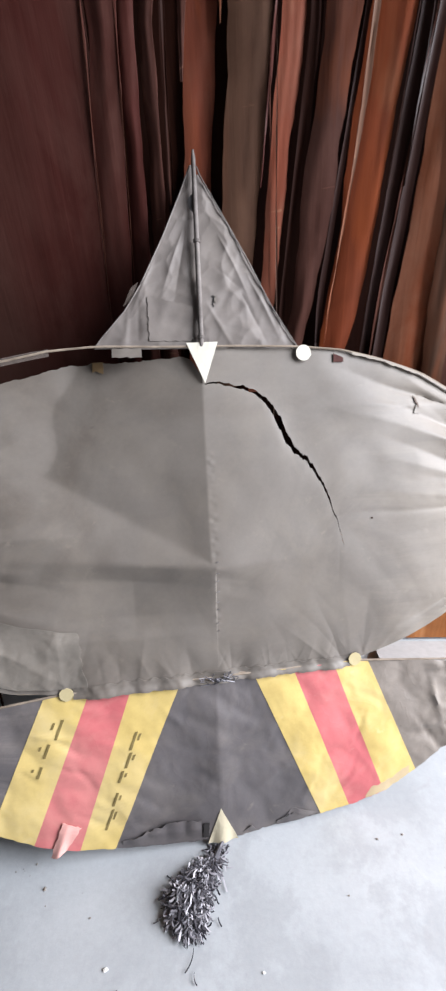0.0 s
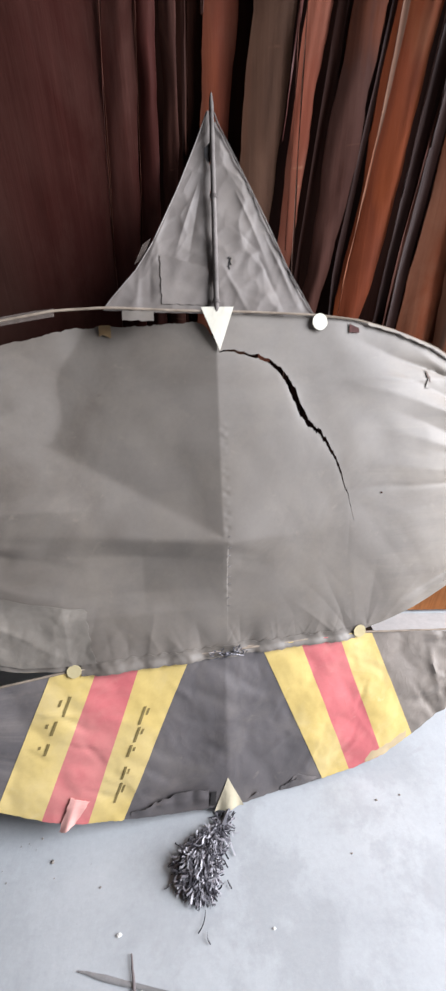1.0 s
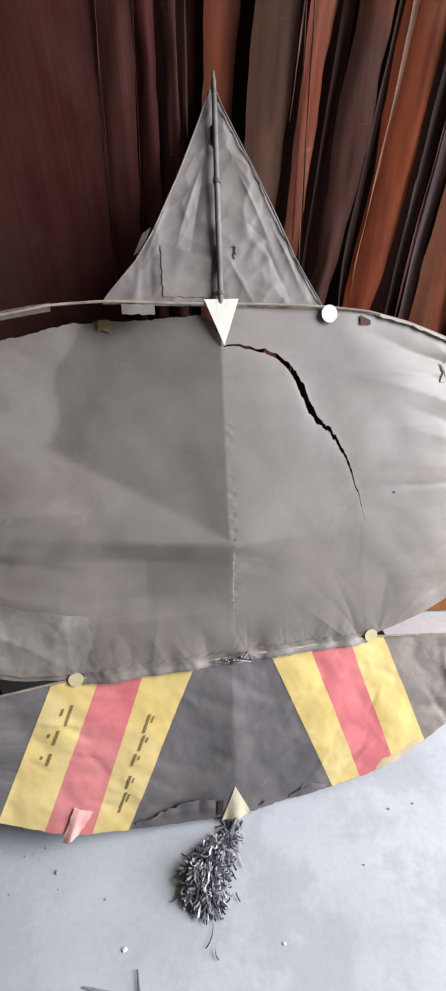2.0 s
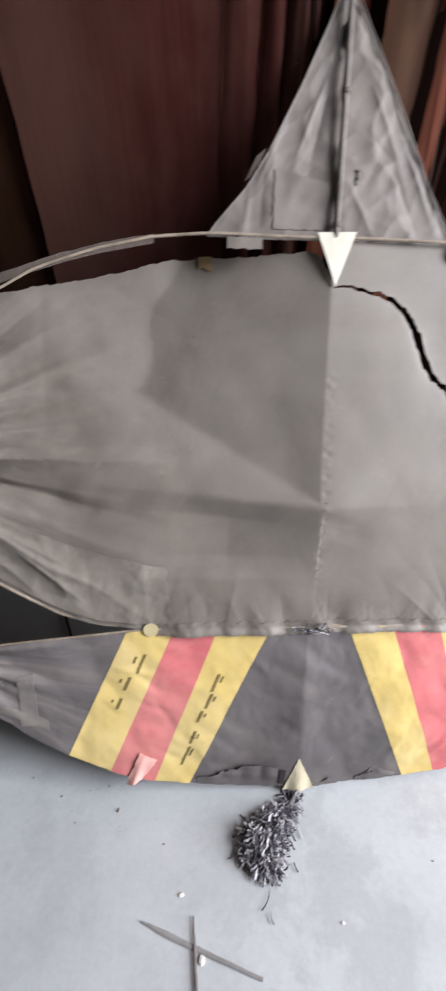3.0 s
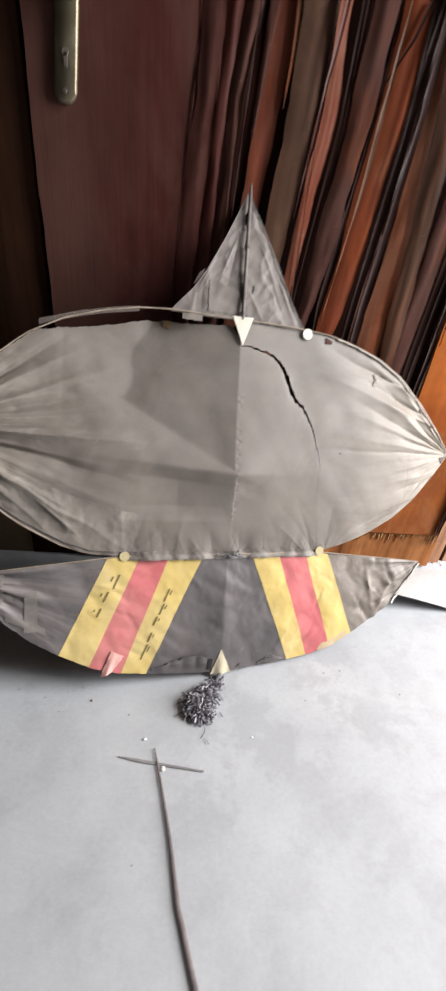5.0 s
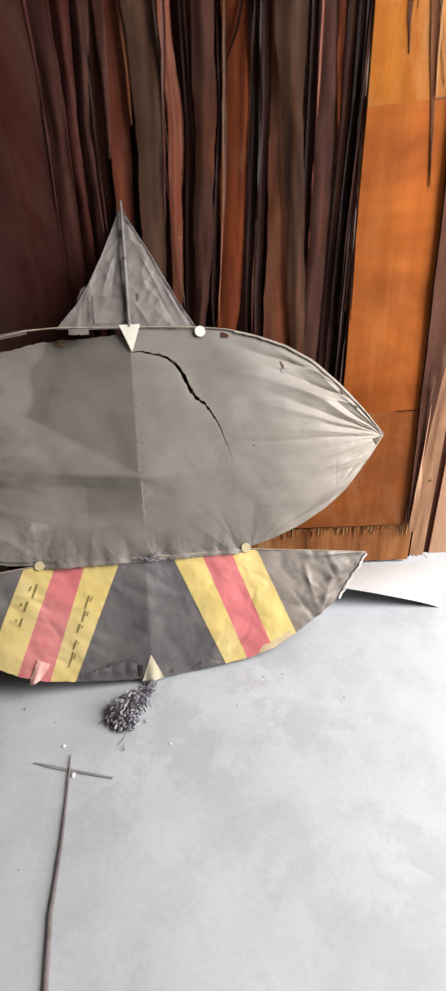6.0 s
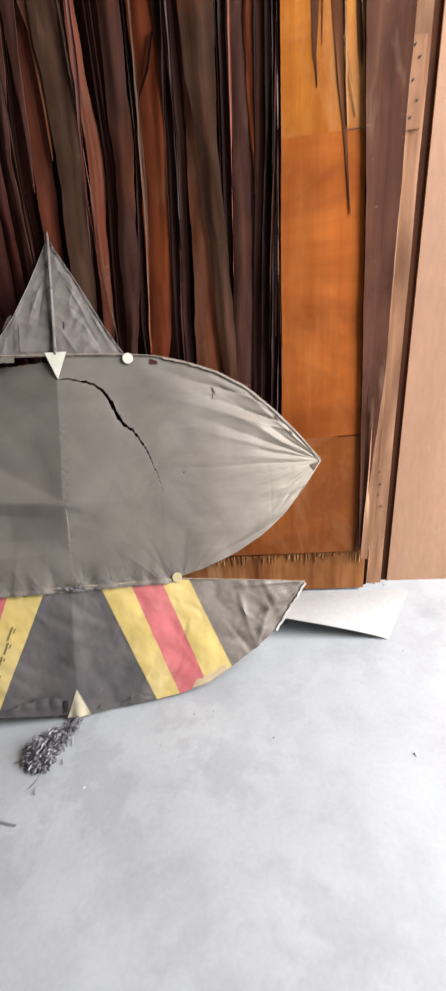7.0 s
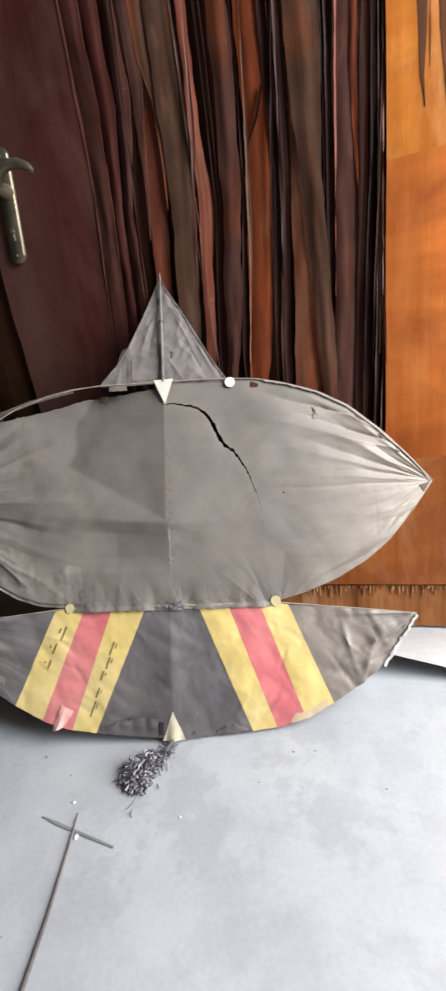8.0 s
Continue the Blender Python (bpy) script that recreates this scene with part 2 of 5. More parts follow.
ORANGEV = veneer("bare_orange_wood", (0.0918, 0.0208, 0.009), (0.162, 0.03575, 0.013), (0.2295, 0.0533, 0.01813), 0.6, 0.8, (0.60, (0.225, 0.052, 0.0150)), None, None, 0.1, (0.22, 0.085, 0.038))
PINKV = veneer("bare_pale_orange_wood", (0.1375, 0.045, 0.0225), (0.2063, 0.0675, 0.0325), (0.275, 0.09875, 0.0475), 0.6, 0.8, (0.66, (0.16, 0.036, 0.012)), (0.22, 0.11, 0.07))
# near-black browns that hold the shade of the gaps between the strips
DEEP = veneer("dark_red_brown_sliver", (0.0150, 0.0050, 0.0034), (0.0240, 0.0080, 0.0054), (0.036, 0.0130, 0.0090), 0.5, 0.8, None, None, None, 0.15)
CORE = veneer("gap_dark_core", (0.0090, 0.0030, 0.0020), (0.0160, 0.0050, 0.0030), (0.0300, 0.0090, 0.0050), 0.6)
SPLIT = veneer("fresh_split_edge", (0.075, 0.0375, 0.0255), (0.12, 0.0645, 0.045), (0.165, 0.099, 0.072), 0.5, 1.0, None, None, None, 0.3)
SPLIT_RED = veneer("dull_red_split_edge", (0.048, 0.016, 0.0108), (0.072, 0.0264, 0.0176), (0.096, 0.04, 0.0288), 0.55)
WEDGE_DARK = veneer("dark_brown_hanging_skin", (0.045, 0.017, 0.009), (0.070, 0.027, 0.014), (0.10, 0.042, 0.022), 0.6)
WEDGE = veneer("brown_hanging_skin", (0.10, 0.036, 0.016), (0.15, 0.056, 0.025), (0.20, 0.085, 0.042), 0.6)
PLY_HIGH = veneer("yellow_orange_plywood", (0.332, 0.1008, 0.0125), (0.4605, 0.1543, 0.02142), (0.5783, 0.2161, 0.03392), 0.6, 0.55, None, (0.50, 0.25, 0.10), (0.27, 0.072, 0.014))
PLY = veneer("orange_plywood", (0.302, 0.07275, 0.01161), (0.4152, 0.1079, 0.01935), (0.5158, 0.1525, 0.02903), 0.6, 0.55, None, (0.38, 0.130, 0.036), (0.20, 0.047, 0.010))
PLY_LOW = veneer("brown_orange_plywood", (0.2112, 0.0582, 0.0123), (0.2935, 0.08633, 0.01927), (0.3708, 0.1222, 0.02952), 0.6, 0.55, None, (0.36, 0.17, 0.078), (0.175, 0.050, 0.0150))
FIBRE = veneer("fibrous_bottom_rail", (0.13, 0.045, 0.016), (0.28, 0.105, 0.036), (0.40, 0.17, 0.065), 0.65, 0.9, (0.63, (0.44, 0.23, 0.11)))
FIBRE_PALE = veneer("pale_torn_fibres", (0.2788, 0.1394, 0.0615), (0.3608, 0.1968, 0.0902), (0.4428, 0.2624, 0.1312), 0.7)
BRASS = surface("tarnished_brass", (0.10, 0.085, 0.055), (0.16, 0.135, 0.09), (0.24, 0.20, 0.14), 18, 160, 0.42, (0.2, 0.0008))
BRASS.node_tree.nodes["Principled BSDF"].inputs["Metallic"].default_value = 0.75
IRON = surface("dull_iron", (0.05, 0.04, 0.035), (0.08, 0.065, 0.055), (0.12, 0.10, 0.085), 30, 160, 0.5, (0.2, 0.0008))
# GREY_PAPER and DARK_PAPER have the light on their ends mixed into the colour
GREY_PAPER = paper_material("faded_grey_paper", (0.1050, 0.0868, 0.0725), (0.1345, 0.1160, 0.100), (0.1594, 0.1396, 0.1224), 0.58, (0.190, 0.161, 0.130), 1.0, 7.0, 0.0, 0.48, (0.285, 0.243, 0.196), ((-0.484, 0.395, 0.27, (0.34, 0.295, 0.242), 0.28), (0.484, 0.395, 0.18, (0.33, 0.285, 0.232), 0.22)))
NOSE_PAPER = paper_material("dull_grey_nose_paper", (0.1102, 0.09384, 0.08528), (0.1404, 0.1214, 0.1113), (0.1664, 0.1448, 0.1331), 0.6, (0.205, 0.178, 0.155), 1.0, 11.0, 0.0, 0.25)
DARK_PAPER = paper_material("charcoal_tail_paper", (0.0656, 0.0583, 0.0598), (0.0905, 0.0801, 0.0817), (0.1173, 0.1051, 0.1058), 0.55, (0.175, 0.149, 0.130), 0.75, 14.0, 0.045, 0.5, (0.17, 0.147, 0.131), ((-0.450, 0.158, 0.30, (0.26, 0.225, 0.20), 0.5),))
DUSTY_PAPER = paper_material("dusty_brown_tail_paper", (0.125, 0.104, 0.088), (0.165, 0.138, 0.117), (0.21, 0.177, 0.150), 0.55, (0.28, 0.235, 0.195), 1.4, 14.0, 0.05, 0.5)
YELLOW = paper_material("yellow_paper", (0.46, 0.335, 0.110), (0.53, 0.395, 0.140), (0.58, 0.445, 0.190), 0.6, (0.54, 0.44, 0.25), 0.55, 12.0, 0.05)
PINK = paper_material("pink_paper", (0.42, 0.100, 0.108), (0.47, 0.128, 0.130), (0.51, 0.18, 0.17), 0.6, (0.50, 0.25, 0.21), 0.55, 12.0, 0.05)
PALE_PINK = paper_material("pale_pink_underside", (0.56, 0.26, 0.235), (0.62, 0.31, 0.275), (0.66, 0.37, 0.33), 0.6, None, 1.0)
WHITE_PAPER = paper_material("white_paper", (0.49, 0.46, 0.385), (0.55, 0.52, 0.44), (0.60, 0.57, 0.49), 0.65, None, 0.6)
BAMBOO = veneer("split_bamboo", (0.17, 0.135, 0.105), (0.26, 0.21, 0.165), (0.36, 0.30, 0.24), 0.5)
SPINE = veneer("dusty_spine_cane", (0.11, 0.095, 0.088), (0.17, 0.15, 0.14), (0.24, 0.215, 0.20), 0.5)
TAPE = paper_material("brownish_mending_film", (0.085, 0.066, 0.056), (0.130, 0.105, 0.092), (0.18, 0.150, 0.132), 0.4, None, 1.2)
TAPE.node_tree.nodes["Principled BSDF"].inputs["Alpha"].default_value = 0.55
INK = surface("brown_ink", (0.15, 0.11, 0.035), (0.19, 0.14, 0.045), (0.23, 0.17, 0.06), 30, 200, 0.7, (0.1, 0.0005))
TAN_PAPER = paper_material("stained_tan_paper", (0.13, 0.078, 0.036), (0.19, 0.125, 0.062), (0.25, 0.175, 0.095), 0.6, (0.09, 0.06, 0.035))
FADED = paper_material("faded_tan_paper", (0.38, 0.29, 0.17), (0.44, 0.34, 0.205), (0.50, 0.39, 0.25), 0.6, (0.46, 0.38, 0.27), 1.0, 12.0, 0.03)
AGED = paper_material("aged_cream_paper", (0.40, 0.35, 0.25), (0.47, 0.415, 0.30), (0.52, 0.46, 0.345), 0.65, None, 0.8)
# near-black for sheets that paint the shade in holes and tears
HOLE = surface("gap_shade", (0.010, 0.008, 0.008), (0.016, 0.013, 0.013), (0.024, 0.020, 0.020), 20, 90, 0.9, (0.1, 0.001))
YELLOWED = paper_material("yellowed_paper", (0.37, 0.31, 0.17), (0.44, 0.37, 0.21), (0.50, 0.43, 0.26), 0.6, None, 0.8)
STAIN = paper_material("brown_stained_paper", (0.05, 0.0275, 0.0175), (0.075, 0.0425, 0.0275), (0.1, 0.06, 0.04), 0.6, None, 0.8)
CRUMPLED = paper_material("dusty_white_paper", (0.30, 0.28, 0.25), (0.38, 0.36, 0.33), (0.45, 0.43, 0.40), 0.7, None, 1.0)
SLIP = paper_material("dull_grey_mending_paper", (0.11, 0.09768, 0.08888), (0.1408, 0.125, 0.1144), (0.1716, 0.154, 0.1408), 0.55, (0.23, 0.203, 0.182), 1.0, 14.0, 0.0, 0.5)
BINDING = paper_material("worn_pale_binding", (0.14, 0.115, 0.092), (0.24, 0.205, 0.168), (0.34, 0.30, 0.25), 0.6, (0.16, 0.11, 0.08), 1.0, 14.0, 0.0, 0.4)
DUSTED = paper_material("dusty_pale_grey_paper", (0.1159, 0.101, 0.08611), (0.1474, 0.1292, 0.1101), (0.178, 0.1573, 0.135), 0.6, (0.27, 0.235, 0.195), 1.2, 16.0, 0.03, 0.45)
STRAND = paper_material("shredded_grey_foil", (0.040, 0.038, 0.042), (0.090, 0.087, 0.094), (0.19, 0.185, 0.195), 0.38, None, 0.5)
g = STRAND.node_tree.nodes.new("ShaderNodeNewGeometry")
STRAND.node_tree.links.new(ramp(STRAND.node_tree, g.outputs["Random Per Island"], ((0.0, (0.022, 0.020, 0.026)), (0.45, (0.085, 0.081, 0.092)), (0.75, (0.22, 0.21, 0.23)), (1.0, (0.42, 0.405, 0.43)))), STRAND.node_tree.nodes["Principled BSDF"].inputs["Base Color"])
STICK = veneer("grey_brown_stick", (0.10, 0.084, 0.084), (0.155, 0.132, 0.130), (0.22, 0.190, 0.186), 0.6)
SLAT = veneer("dusty_grey_stick", (0.17, 0.165, 0.165), (0.22, 0.213, 0.21), (0.27, 0.262, 0.26), 0.7)
CARD = surface("pale_card", (0.391, 0.3802, 0.3726), (0.4212, 0.4104, 0.4028), (0.4514, 0.4406, 0.432), 5, 90, 0.7, (0.2, 0.001))
CHIP = surface("white_chip", (0.6, 0.58, 0.55), (0.7, 0.68, 0.65), (0.78, 0.76, 0.73), 30, 200, 0.7, (0.2, 0.0005))
CRUMB = surface("dark_crumb", (0.19, 0.165, 0.145), (0.24, 0.21, 0.185), (0.30, 0.265, 0.235), 30, 200, 0.8, (0.2, 0.0005))


# ---- mesh helpers ----
def part(name, bm, material, parent=None, label="", smooth=True):
    """Links a bmesh as one mesh object, under parent where one is given."""
    bmesh.ops.recalc_face_normals(bm, faces=bm.faces)
    me = bpy.data.meshes.new(name)
    for f in bm.faces:
        f.smooth = smooth
    bm.to_mesh(me)
    bm.free()
    if smooth:
        me.set_sharp_from_angle(angle=radians(50))
    for m in material if isinstance(material, (list, tuple)) else [material]:
        me.materials.append(m)
    ob = new(name, me)
    if parent:
        ob.parent = parent
    if label:
        tagged(ob, label)
    return ob


def box_into(bm, x0, x1, y0, y1, z0, z1, bevel=0.0):
    m = Matrix.LocRotScale(((x0 + x1) / 2, (y0 + y1) / 2, (z0 + z1) / 2), None, (x1 - x0, y1 - y0, z1 - z0))
    g = bmesh.ops.create_cube(bm, size=1.0, matrix=m)
    if bevel:
        edges = {e for v in g["verts"] for e in v.link_edges}
        bmesh.ops.bevel(bm, geom=list(edges), offset=bevel, segments=2, affect="EDGES", profile=0.5)


def box(*a, bevel=0.0):
    bm = bmesh.new()
    box_into(bm, *a, bevel=bevel)
    return bm


def sheet_into(bm, fn, nu, nv, thick):
    """A thin sheet: fn(s, t) gives the front point; thick is the vector to its back."""
    tv = Vector(thick)
    front = [[bm.verts.new(fn(i / nu, j / nv)) for j in range(nv + 1)] for i in range(nu + 1)]
    back = [[bm.verts.new(v.co + tv) for v in col] for col in front]
    for i in range(nu):
        for j in range(nv):
            bm.faces.new((front[i][j], front[i + 1][j], front[i + 1][j + 1], front[i][j + 1]))
            bm.faces.new((back[i][j], back[i][j + 1], back[i + 1][j + 1], back[i + 1][j]))
    for i in range(nu):
        for j in (0, nv):
            bm.faces.new((front[i][j], back[i][j], back[i + 1][j], front[i + 1][j]))
    for j in range(nv):
        for i in (0, nu):
            bm.faces.new((front[i][j], front[i][j + 1], back[i][j + 1], back[i][j]))


def tube_into(bm, pts, radii, sides=7):
    """A rod along pts with a radius at each of them."""
    rings = []
    for k, p in enumerate(pts):
        d = (Vector(pts[min(k + 1, len(pts) - 1)]) - Vector(pts[max(k - 1, 0)])).normalized()
        a = d.orthogonal().normalized() if not rings else (prev - d * prev.dot(d)).normalized()
        prev = a
        b = d.cross(a)
        rings.append([bm.verts.new(Vector(p) + radii[k] * (math.cos(q) * a + math.sin(q) * b)) for q in [2 * math.pi * i / sides for i in range(sides)]])
    for r0, r1 in zip(rings, rings[1:]):
        for i in range(sides):
            bm.faces.new((r0[i], r0[(i + 1) % sides], r1[(i + 1) % sides], r1[i]))
    bm.faces.new(rings[0][::-1])
    bm.faces.new(rings[-1])


def curve_of(table):
    xs, ys = zip(*table)
    return lambda q: float(np.interp(q, xs, ys))


def wob(a, b=0.0, c=0.0):
    return noise.noise(Vector((a, b, c)))


# ---- the setting ----
def structure(ob, label, category):
    return tagged(ob, label, category, kind="structure")


bm = bmesh.new()
bmesh.ops.create_grid(bm, x_segments=2, y_segments=2, size=1.0, matrix=Matrix.LocRotScale((1.1, -1.6, 0), None, (4.3, 1.9, 1)))
structure(part("floor", bm, FLOOR), "pale grey dusty concrete floor with damp stains", "floor")
structure(part("wall_right_of_door", box(0.652, 2.15, 0.030, 0.20, 0, 2.75), WALL_TAN), "tan painted wall with a few scuffs", "wall")
structure(part("wall_left_of_door", box(-3.00, -0.462, 0.0, 0.20, 0, 2.75), WALL_OLIVE), "dim olive brown plastered wall", "wall")
structure(part("wall_behind_door", box(-0.462, 0.652, 0.16, 0.20, 0, 2.12), WALL_OLIVE), "plaster behind the door", "wall")
structure(part("wall_over_door", box(-0.462, 0.652, 0.012, 0.20, 2.12, 2.75), WALL_OLIVE), "olive brown plaster above the door", "wall")
# west, south, east walls and ceiling are unseen, added dark to shape the light
structure(part("wall_west", box(-3.15, -3.00, -3.35, 0.20, 0, 2.75), WALL_UNSEEN), "unseen side wall, dark to keep bounced light low", "wall")
structure(part("wall_south", box(-3.15, 2.30, -3.50, -3.35, 0, 2.75), WALL_UNSEEN), "unseen yard wall, dark to keep bounced light low", "wall")
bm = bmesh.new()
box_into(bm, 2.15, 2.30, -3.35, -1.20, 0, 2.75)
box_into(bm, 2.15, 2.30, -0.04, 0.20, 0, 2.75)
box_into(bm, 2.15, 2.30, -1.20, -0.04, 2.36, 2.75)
structure(part("wall_east", bm, WALL_UNSEEN), "unseen dark wall with an assumed tall open bay", "wall")
structure(part("ceiling", box(-3.15, 2.30, -3.50, 0.20, 2.75, 2.87), CEIL), "unseen roof slab, dark to keep bounced light low", "ceiling")

# door frame
frame_thing = structure(new("door_frame"), "door frame, dark on one side and worn bare on the other", "door frame")
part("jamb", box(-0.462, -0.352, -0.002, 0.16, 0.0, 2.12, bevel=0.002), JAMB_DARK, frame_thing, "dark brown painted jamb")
bm = bmesh.new()
sheet_into(bm, lambda s, t: (0.5995 + 0.0345 * s + 0.0015 * wob(t * 9, s * 2) * (1 - s), 0.022 + 0.004 * wob(t * 14, s * 3, 4), 2.12 * t), 4, 90, (0, 0.10, 0))
worn_jamb = part("jamb", bm, JAMB_WORN, frame_thing, "worn jamb with bare light wood")
# back of the gap beside the wall, coloured dark for the shade in it
part("jamb_back", box(0.634, 0.652, 0.034, 0.16, 0.0, 2.12), WEDGE_DARK, frame_thing)
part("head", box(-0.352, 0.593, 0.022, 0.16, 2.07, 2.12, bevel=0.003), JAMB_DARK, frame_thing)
bm = bmesh.new()
sheet_into(bm, lambda s, t: (0.606 + 0.022 * s, 0.0185, 0.888 + 0.11 * t), 1, 4, (0, 0.003, 0))
plate = part("hinge_plate", bm, JAMB_WORN, worn_jamb, "old paint-smeared hinge plate")
for dx, dz in ((0.007, 0.015), (0.015, 0.035), (0.007, 0.06), (0.014, 0.085), (0.006, 0.10)):
    bm = bmesh.new()
    bmesh.ops.create_cone(bm, segments=10, radius1=0.0016, radius2=0.0013, depth=0.003, cap_ends=True, matrix=pose(0.606 + dx, 0.0178, 0.888 + dz, 90))
    part("screw", bm, IRON, worn_jamb)
for x, z in ((0.615, 0.270), (0.612, 0.245), (0.620, 0.215), (0.611, 0.30)):
    bm = bmesh.new()
    bmesh.ops.create_cone(bm, segments=8, radius1=0.002, radius2=0.0015, depth=0.003, cap_ends=True, matrix=pose(x, 0.0195, z, 90))
    part("nail", bm, IRON, worn_jamb)

# ---- the door: a flush leaf whose skin has come away in long strips ----
LEAF_L, LEAF_R = -0.345, 0.599
door = structure(new("door_1"), "old maroon flush door with peeled, splintered veneer", "door")
part("core", box(LEAF_L + 0.002, LEAF_R - 0.004, 0.009, 0.036, 0.006, 2.06), CORE, door, "core board, darkened for the shade in the gaps")


def x_at(levels, z, k):
    zs = [l[0] for l in levels]
    return float(np.interp(z, zs[::-1], [l[k] for l in levels][::-1]))


def strip(levels, material, y, lift_l=0.0, lift_r=0.0, bow=0.0, name="veneer_strip", wave=0.0055, seed=0.0, label="", nx=6, nz=130, thick=0.0016, flare=None):
    """A long split of veneer. levels: (height, left edge, right edge) from the top down; lift: how far each long edge stands off."""
    z1, z0 = levels[0][0], levels[-1][0]

    def fn(s, t):
        z = z0 + (z1 - z0) * t
        l = x_at(levels, z, 1) + wave * (wob(z * 7, seed, 1.3) + 0.5 * wob(z * 23, seed, 5.1) + 0.22 * wob(z * 70, seed, 3.0))
        r = x_at(levels, z, 2) + wave * (wob(z * 7, seed, 7.7) + 0.5 * wob(z * 23, seed, 2.2) + 0.22 * wob(z * 70, seed, 6.0))
        sway = 0.6 + 0.8 * abs(wob(z * 2.3, seed, 9.0))
        off = lift_l * (1 - s) ** 2 * sway + lift_r * s ** 2 * sway + bow * math.sin(math.pi * s)
        off += 0.0012 * wob(z * 11, s * 3, seed)
        if flare:
            off += flare[1] * math.exp(-((z - flare[0]) / 0.18) ** 2)
        return (l + (r - l) * s, -y - off, z)

    bm = bmesh.new()
    sheet_into(bm, fn, nx, nz, (0, thick, 0))
    return part(name, bm, material, door, label)


# sound skin on the lock side, bare plywood and skin on the hinge side
strip([(2.055, LEAF_L, -0.085), (1.07, LEAF_L, -0.095), (0.906, LEAF_L, -0.102), (0.72, LEAF_L, -0.122), (0.006, LEAF_L, -0.14)], MAROON, 0.0125, 0.0, 0.005, 0.002, "skin_panel", 0.003, 1.0, "sound maroon skin, scuffed", 24, 90, 0.011)
PLY_L = [(2.055, 0.412, 0.52), (1.03, 0.411, 0.529), (0.89, 0.409, 0.537), (0.72, 0.405, 0.546), (0.40, 0.398, 0.556), (0.118, 0.398, 0.566)]
for z1, z0, material, seed, label in ((2.055, 0.8891, PLY_HIGH, 2.0, "bare yellow-orange plywood layer"), (0.8890, 0.3976, PLY, 2.4, "bare orange plywood layer"), (0.3974, 0.118, PLY_LOW, 2.8, "bare brownish plywood layer")):
    if z0 < 0.2:
        PLY_L = [(z, 0.33, r) for z, l, r in PLY_L if z > 0.3] + [(0.272, 0.33, 0.561), (0.270, 0.15, 0.561), (0.118, 0.15, 0.566)]
    inner = [(z, l, r) for z, l, r in PLY_L if z0 < z < z1]
    strip([(z1, x_at(PLY_L, z1, 1), x_at(PLY_L, z1, 2))] + inner + [(z0, x_at(PLY_L, z0, 1), x_at(PLY_L, z0, 2))], material, 0.0105, 0.0, 0.0, 0.0015, "plywood_panel", 0.0010, 2.0, label, 10, 60, 0.009)
strip([(2.055, 0.520, LEAF_R), (1.03, 0.529, LEAF_R), (0.89, 0.537, LEAF_R - 0.001), (0.72, 0.546, LEAF_R - 0.003), (0.52, 0.5525, LEAF_R - 0.004), (0.40, 0.556, 0.588), (0.25, 0.562, 0.577), (0.13, 0.566, 0.573)], SKIN_FADED, 0.0150, 0.003, 0.001, 0.0, "skin_panel", 0.0018, 3.0, "faded skin left along the hinge edge", 6, 90, 0.012)
strip([(1.10, 0.590, 0.5985), (0.62, 0.586, 0.5985), (0.40, 0.578, 0.5985), (0.12, 0.570, 0.5980)], JAMB_WORN, 0.0132, 0.0, 0.0, 0.0, "stile_edge", 0.0006, 12.6, "bare pale wood along the door's edge", 4, 60, 0.0035)
strip([(0.27, 0.575, 0.579), (0.22, 0.572, 0.586), (0.10, 0.571, 0.587)], JAMB_WORN, 0.0175, 0.003, 0.0, 0.0, "splinter", 0.0012, 8.0, "pale loose splinter", 3, 20)
strip([(0.50, 0.563, 0.566), (0.30, 0.560, 0.570), (0.12, 0.561, 0.566)], SKIN_FADED, 0.0156, 0.0, 0.001, 0.0, "splinter", 0.0012, 8.6, "", 3, 20)
strip([(0.45, 0.576, 0.577), (0.30, 0.5745, 0.5785), (0.16, 0.571, 0.573)], JAMB_WORN, 0.019, 0.003, 0.0, 0.0, "splinter", 0.001, 9.6, "", 3, 20)

STRIPS = (
    ((-0.095, -0.060), (-0.100, -0.069), (-0.128, -0.092), MAROON, 0.013, 0.001, 0.006, 0.002),
    ((-0.059, -0.029), (-0.068, -0.050), (-0.091, -0.069), MAROON, 0.012, 0.0, 0.003, 0.002),
    ((-0.027, -0.002), (-0.048, -0.033), (-0.067, -0.044), PURPLEV, 0.007, 0.0, 0.004, 0.002),
    ((0.008, 0.046), (-0.006, 0.034), (-0.024, 0.004), REDV, -0.0045, 0.001, 0.001, 0.001),
    ((0.048, 0.092), (0.042, 0.090), (0.018, 0.056), GREYV, 0.004, 0.004, 0.000, 0.002),
    ((0.098, 0.118), (0.094, 0.117), (0.068, 0.088), REDV, 0.008, 0.004, 0.001, 0.001),
    ((0.146, 0.182), (0.140, 0.176), (0.112, 0.138), PURPLEV, 0.010, 0.000, 0.008, 0.002),
    ((0.190, 0.228), (0.184, 0.228), (0.158, 0.196), ORANGEV, 0.006, 0.0, 0.004, 0.002),
    ((0.262, 0.268), (0.259, 0.283), (0.244, 0.296), PINKV, 0.006, 0.001, 0.001, 0.002),
    ((0.2635, 0.317), (0.2735, 0.311), (0.287, 0.314), GREYV, 0.014, 0.002, 0.009, 0.002),
    ((0.334, 0.376), (0.332, 0.368), (0.317, 0.358), PURPLEV, 0.010, 0.002, 0.003, 0.002),
)
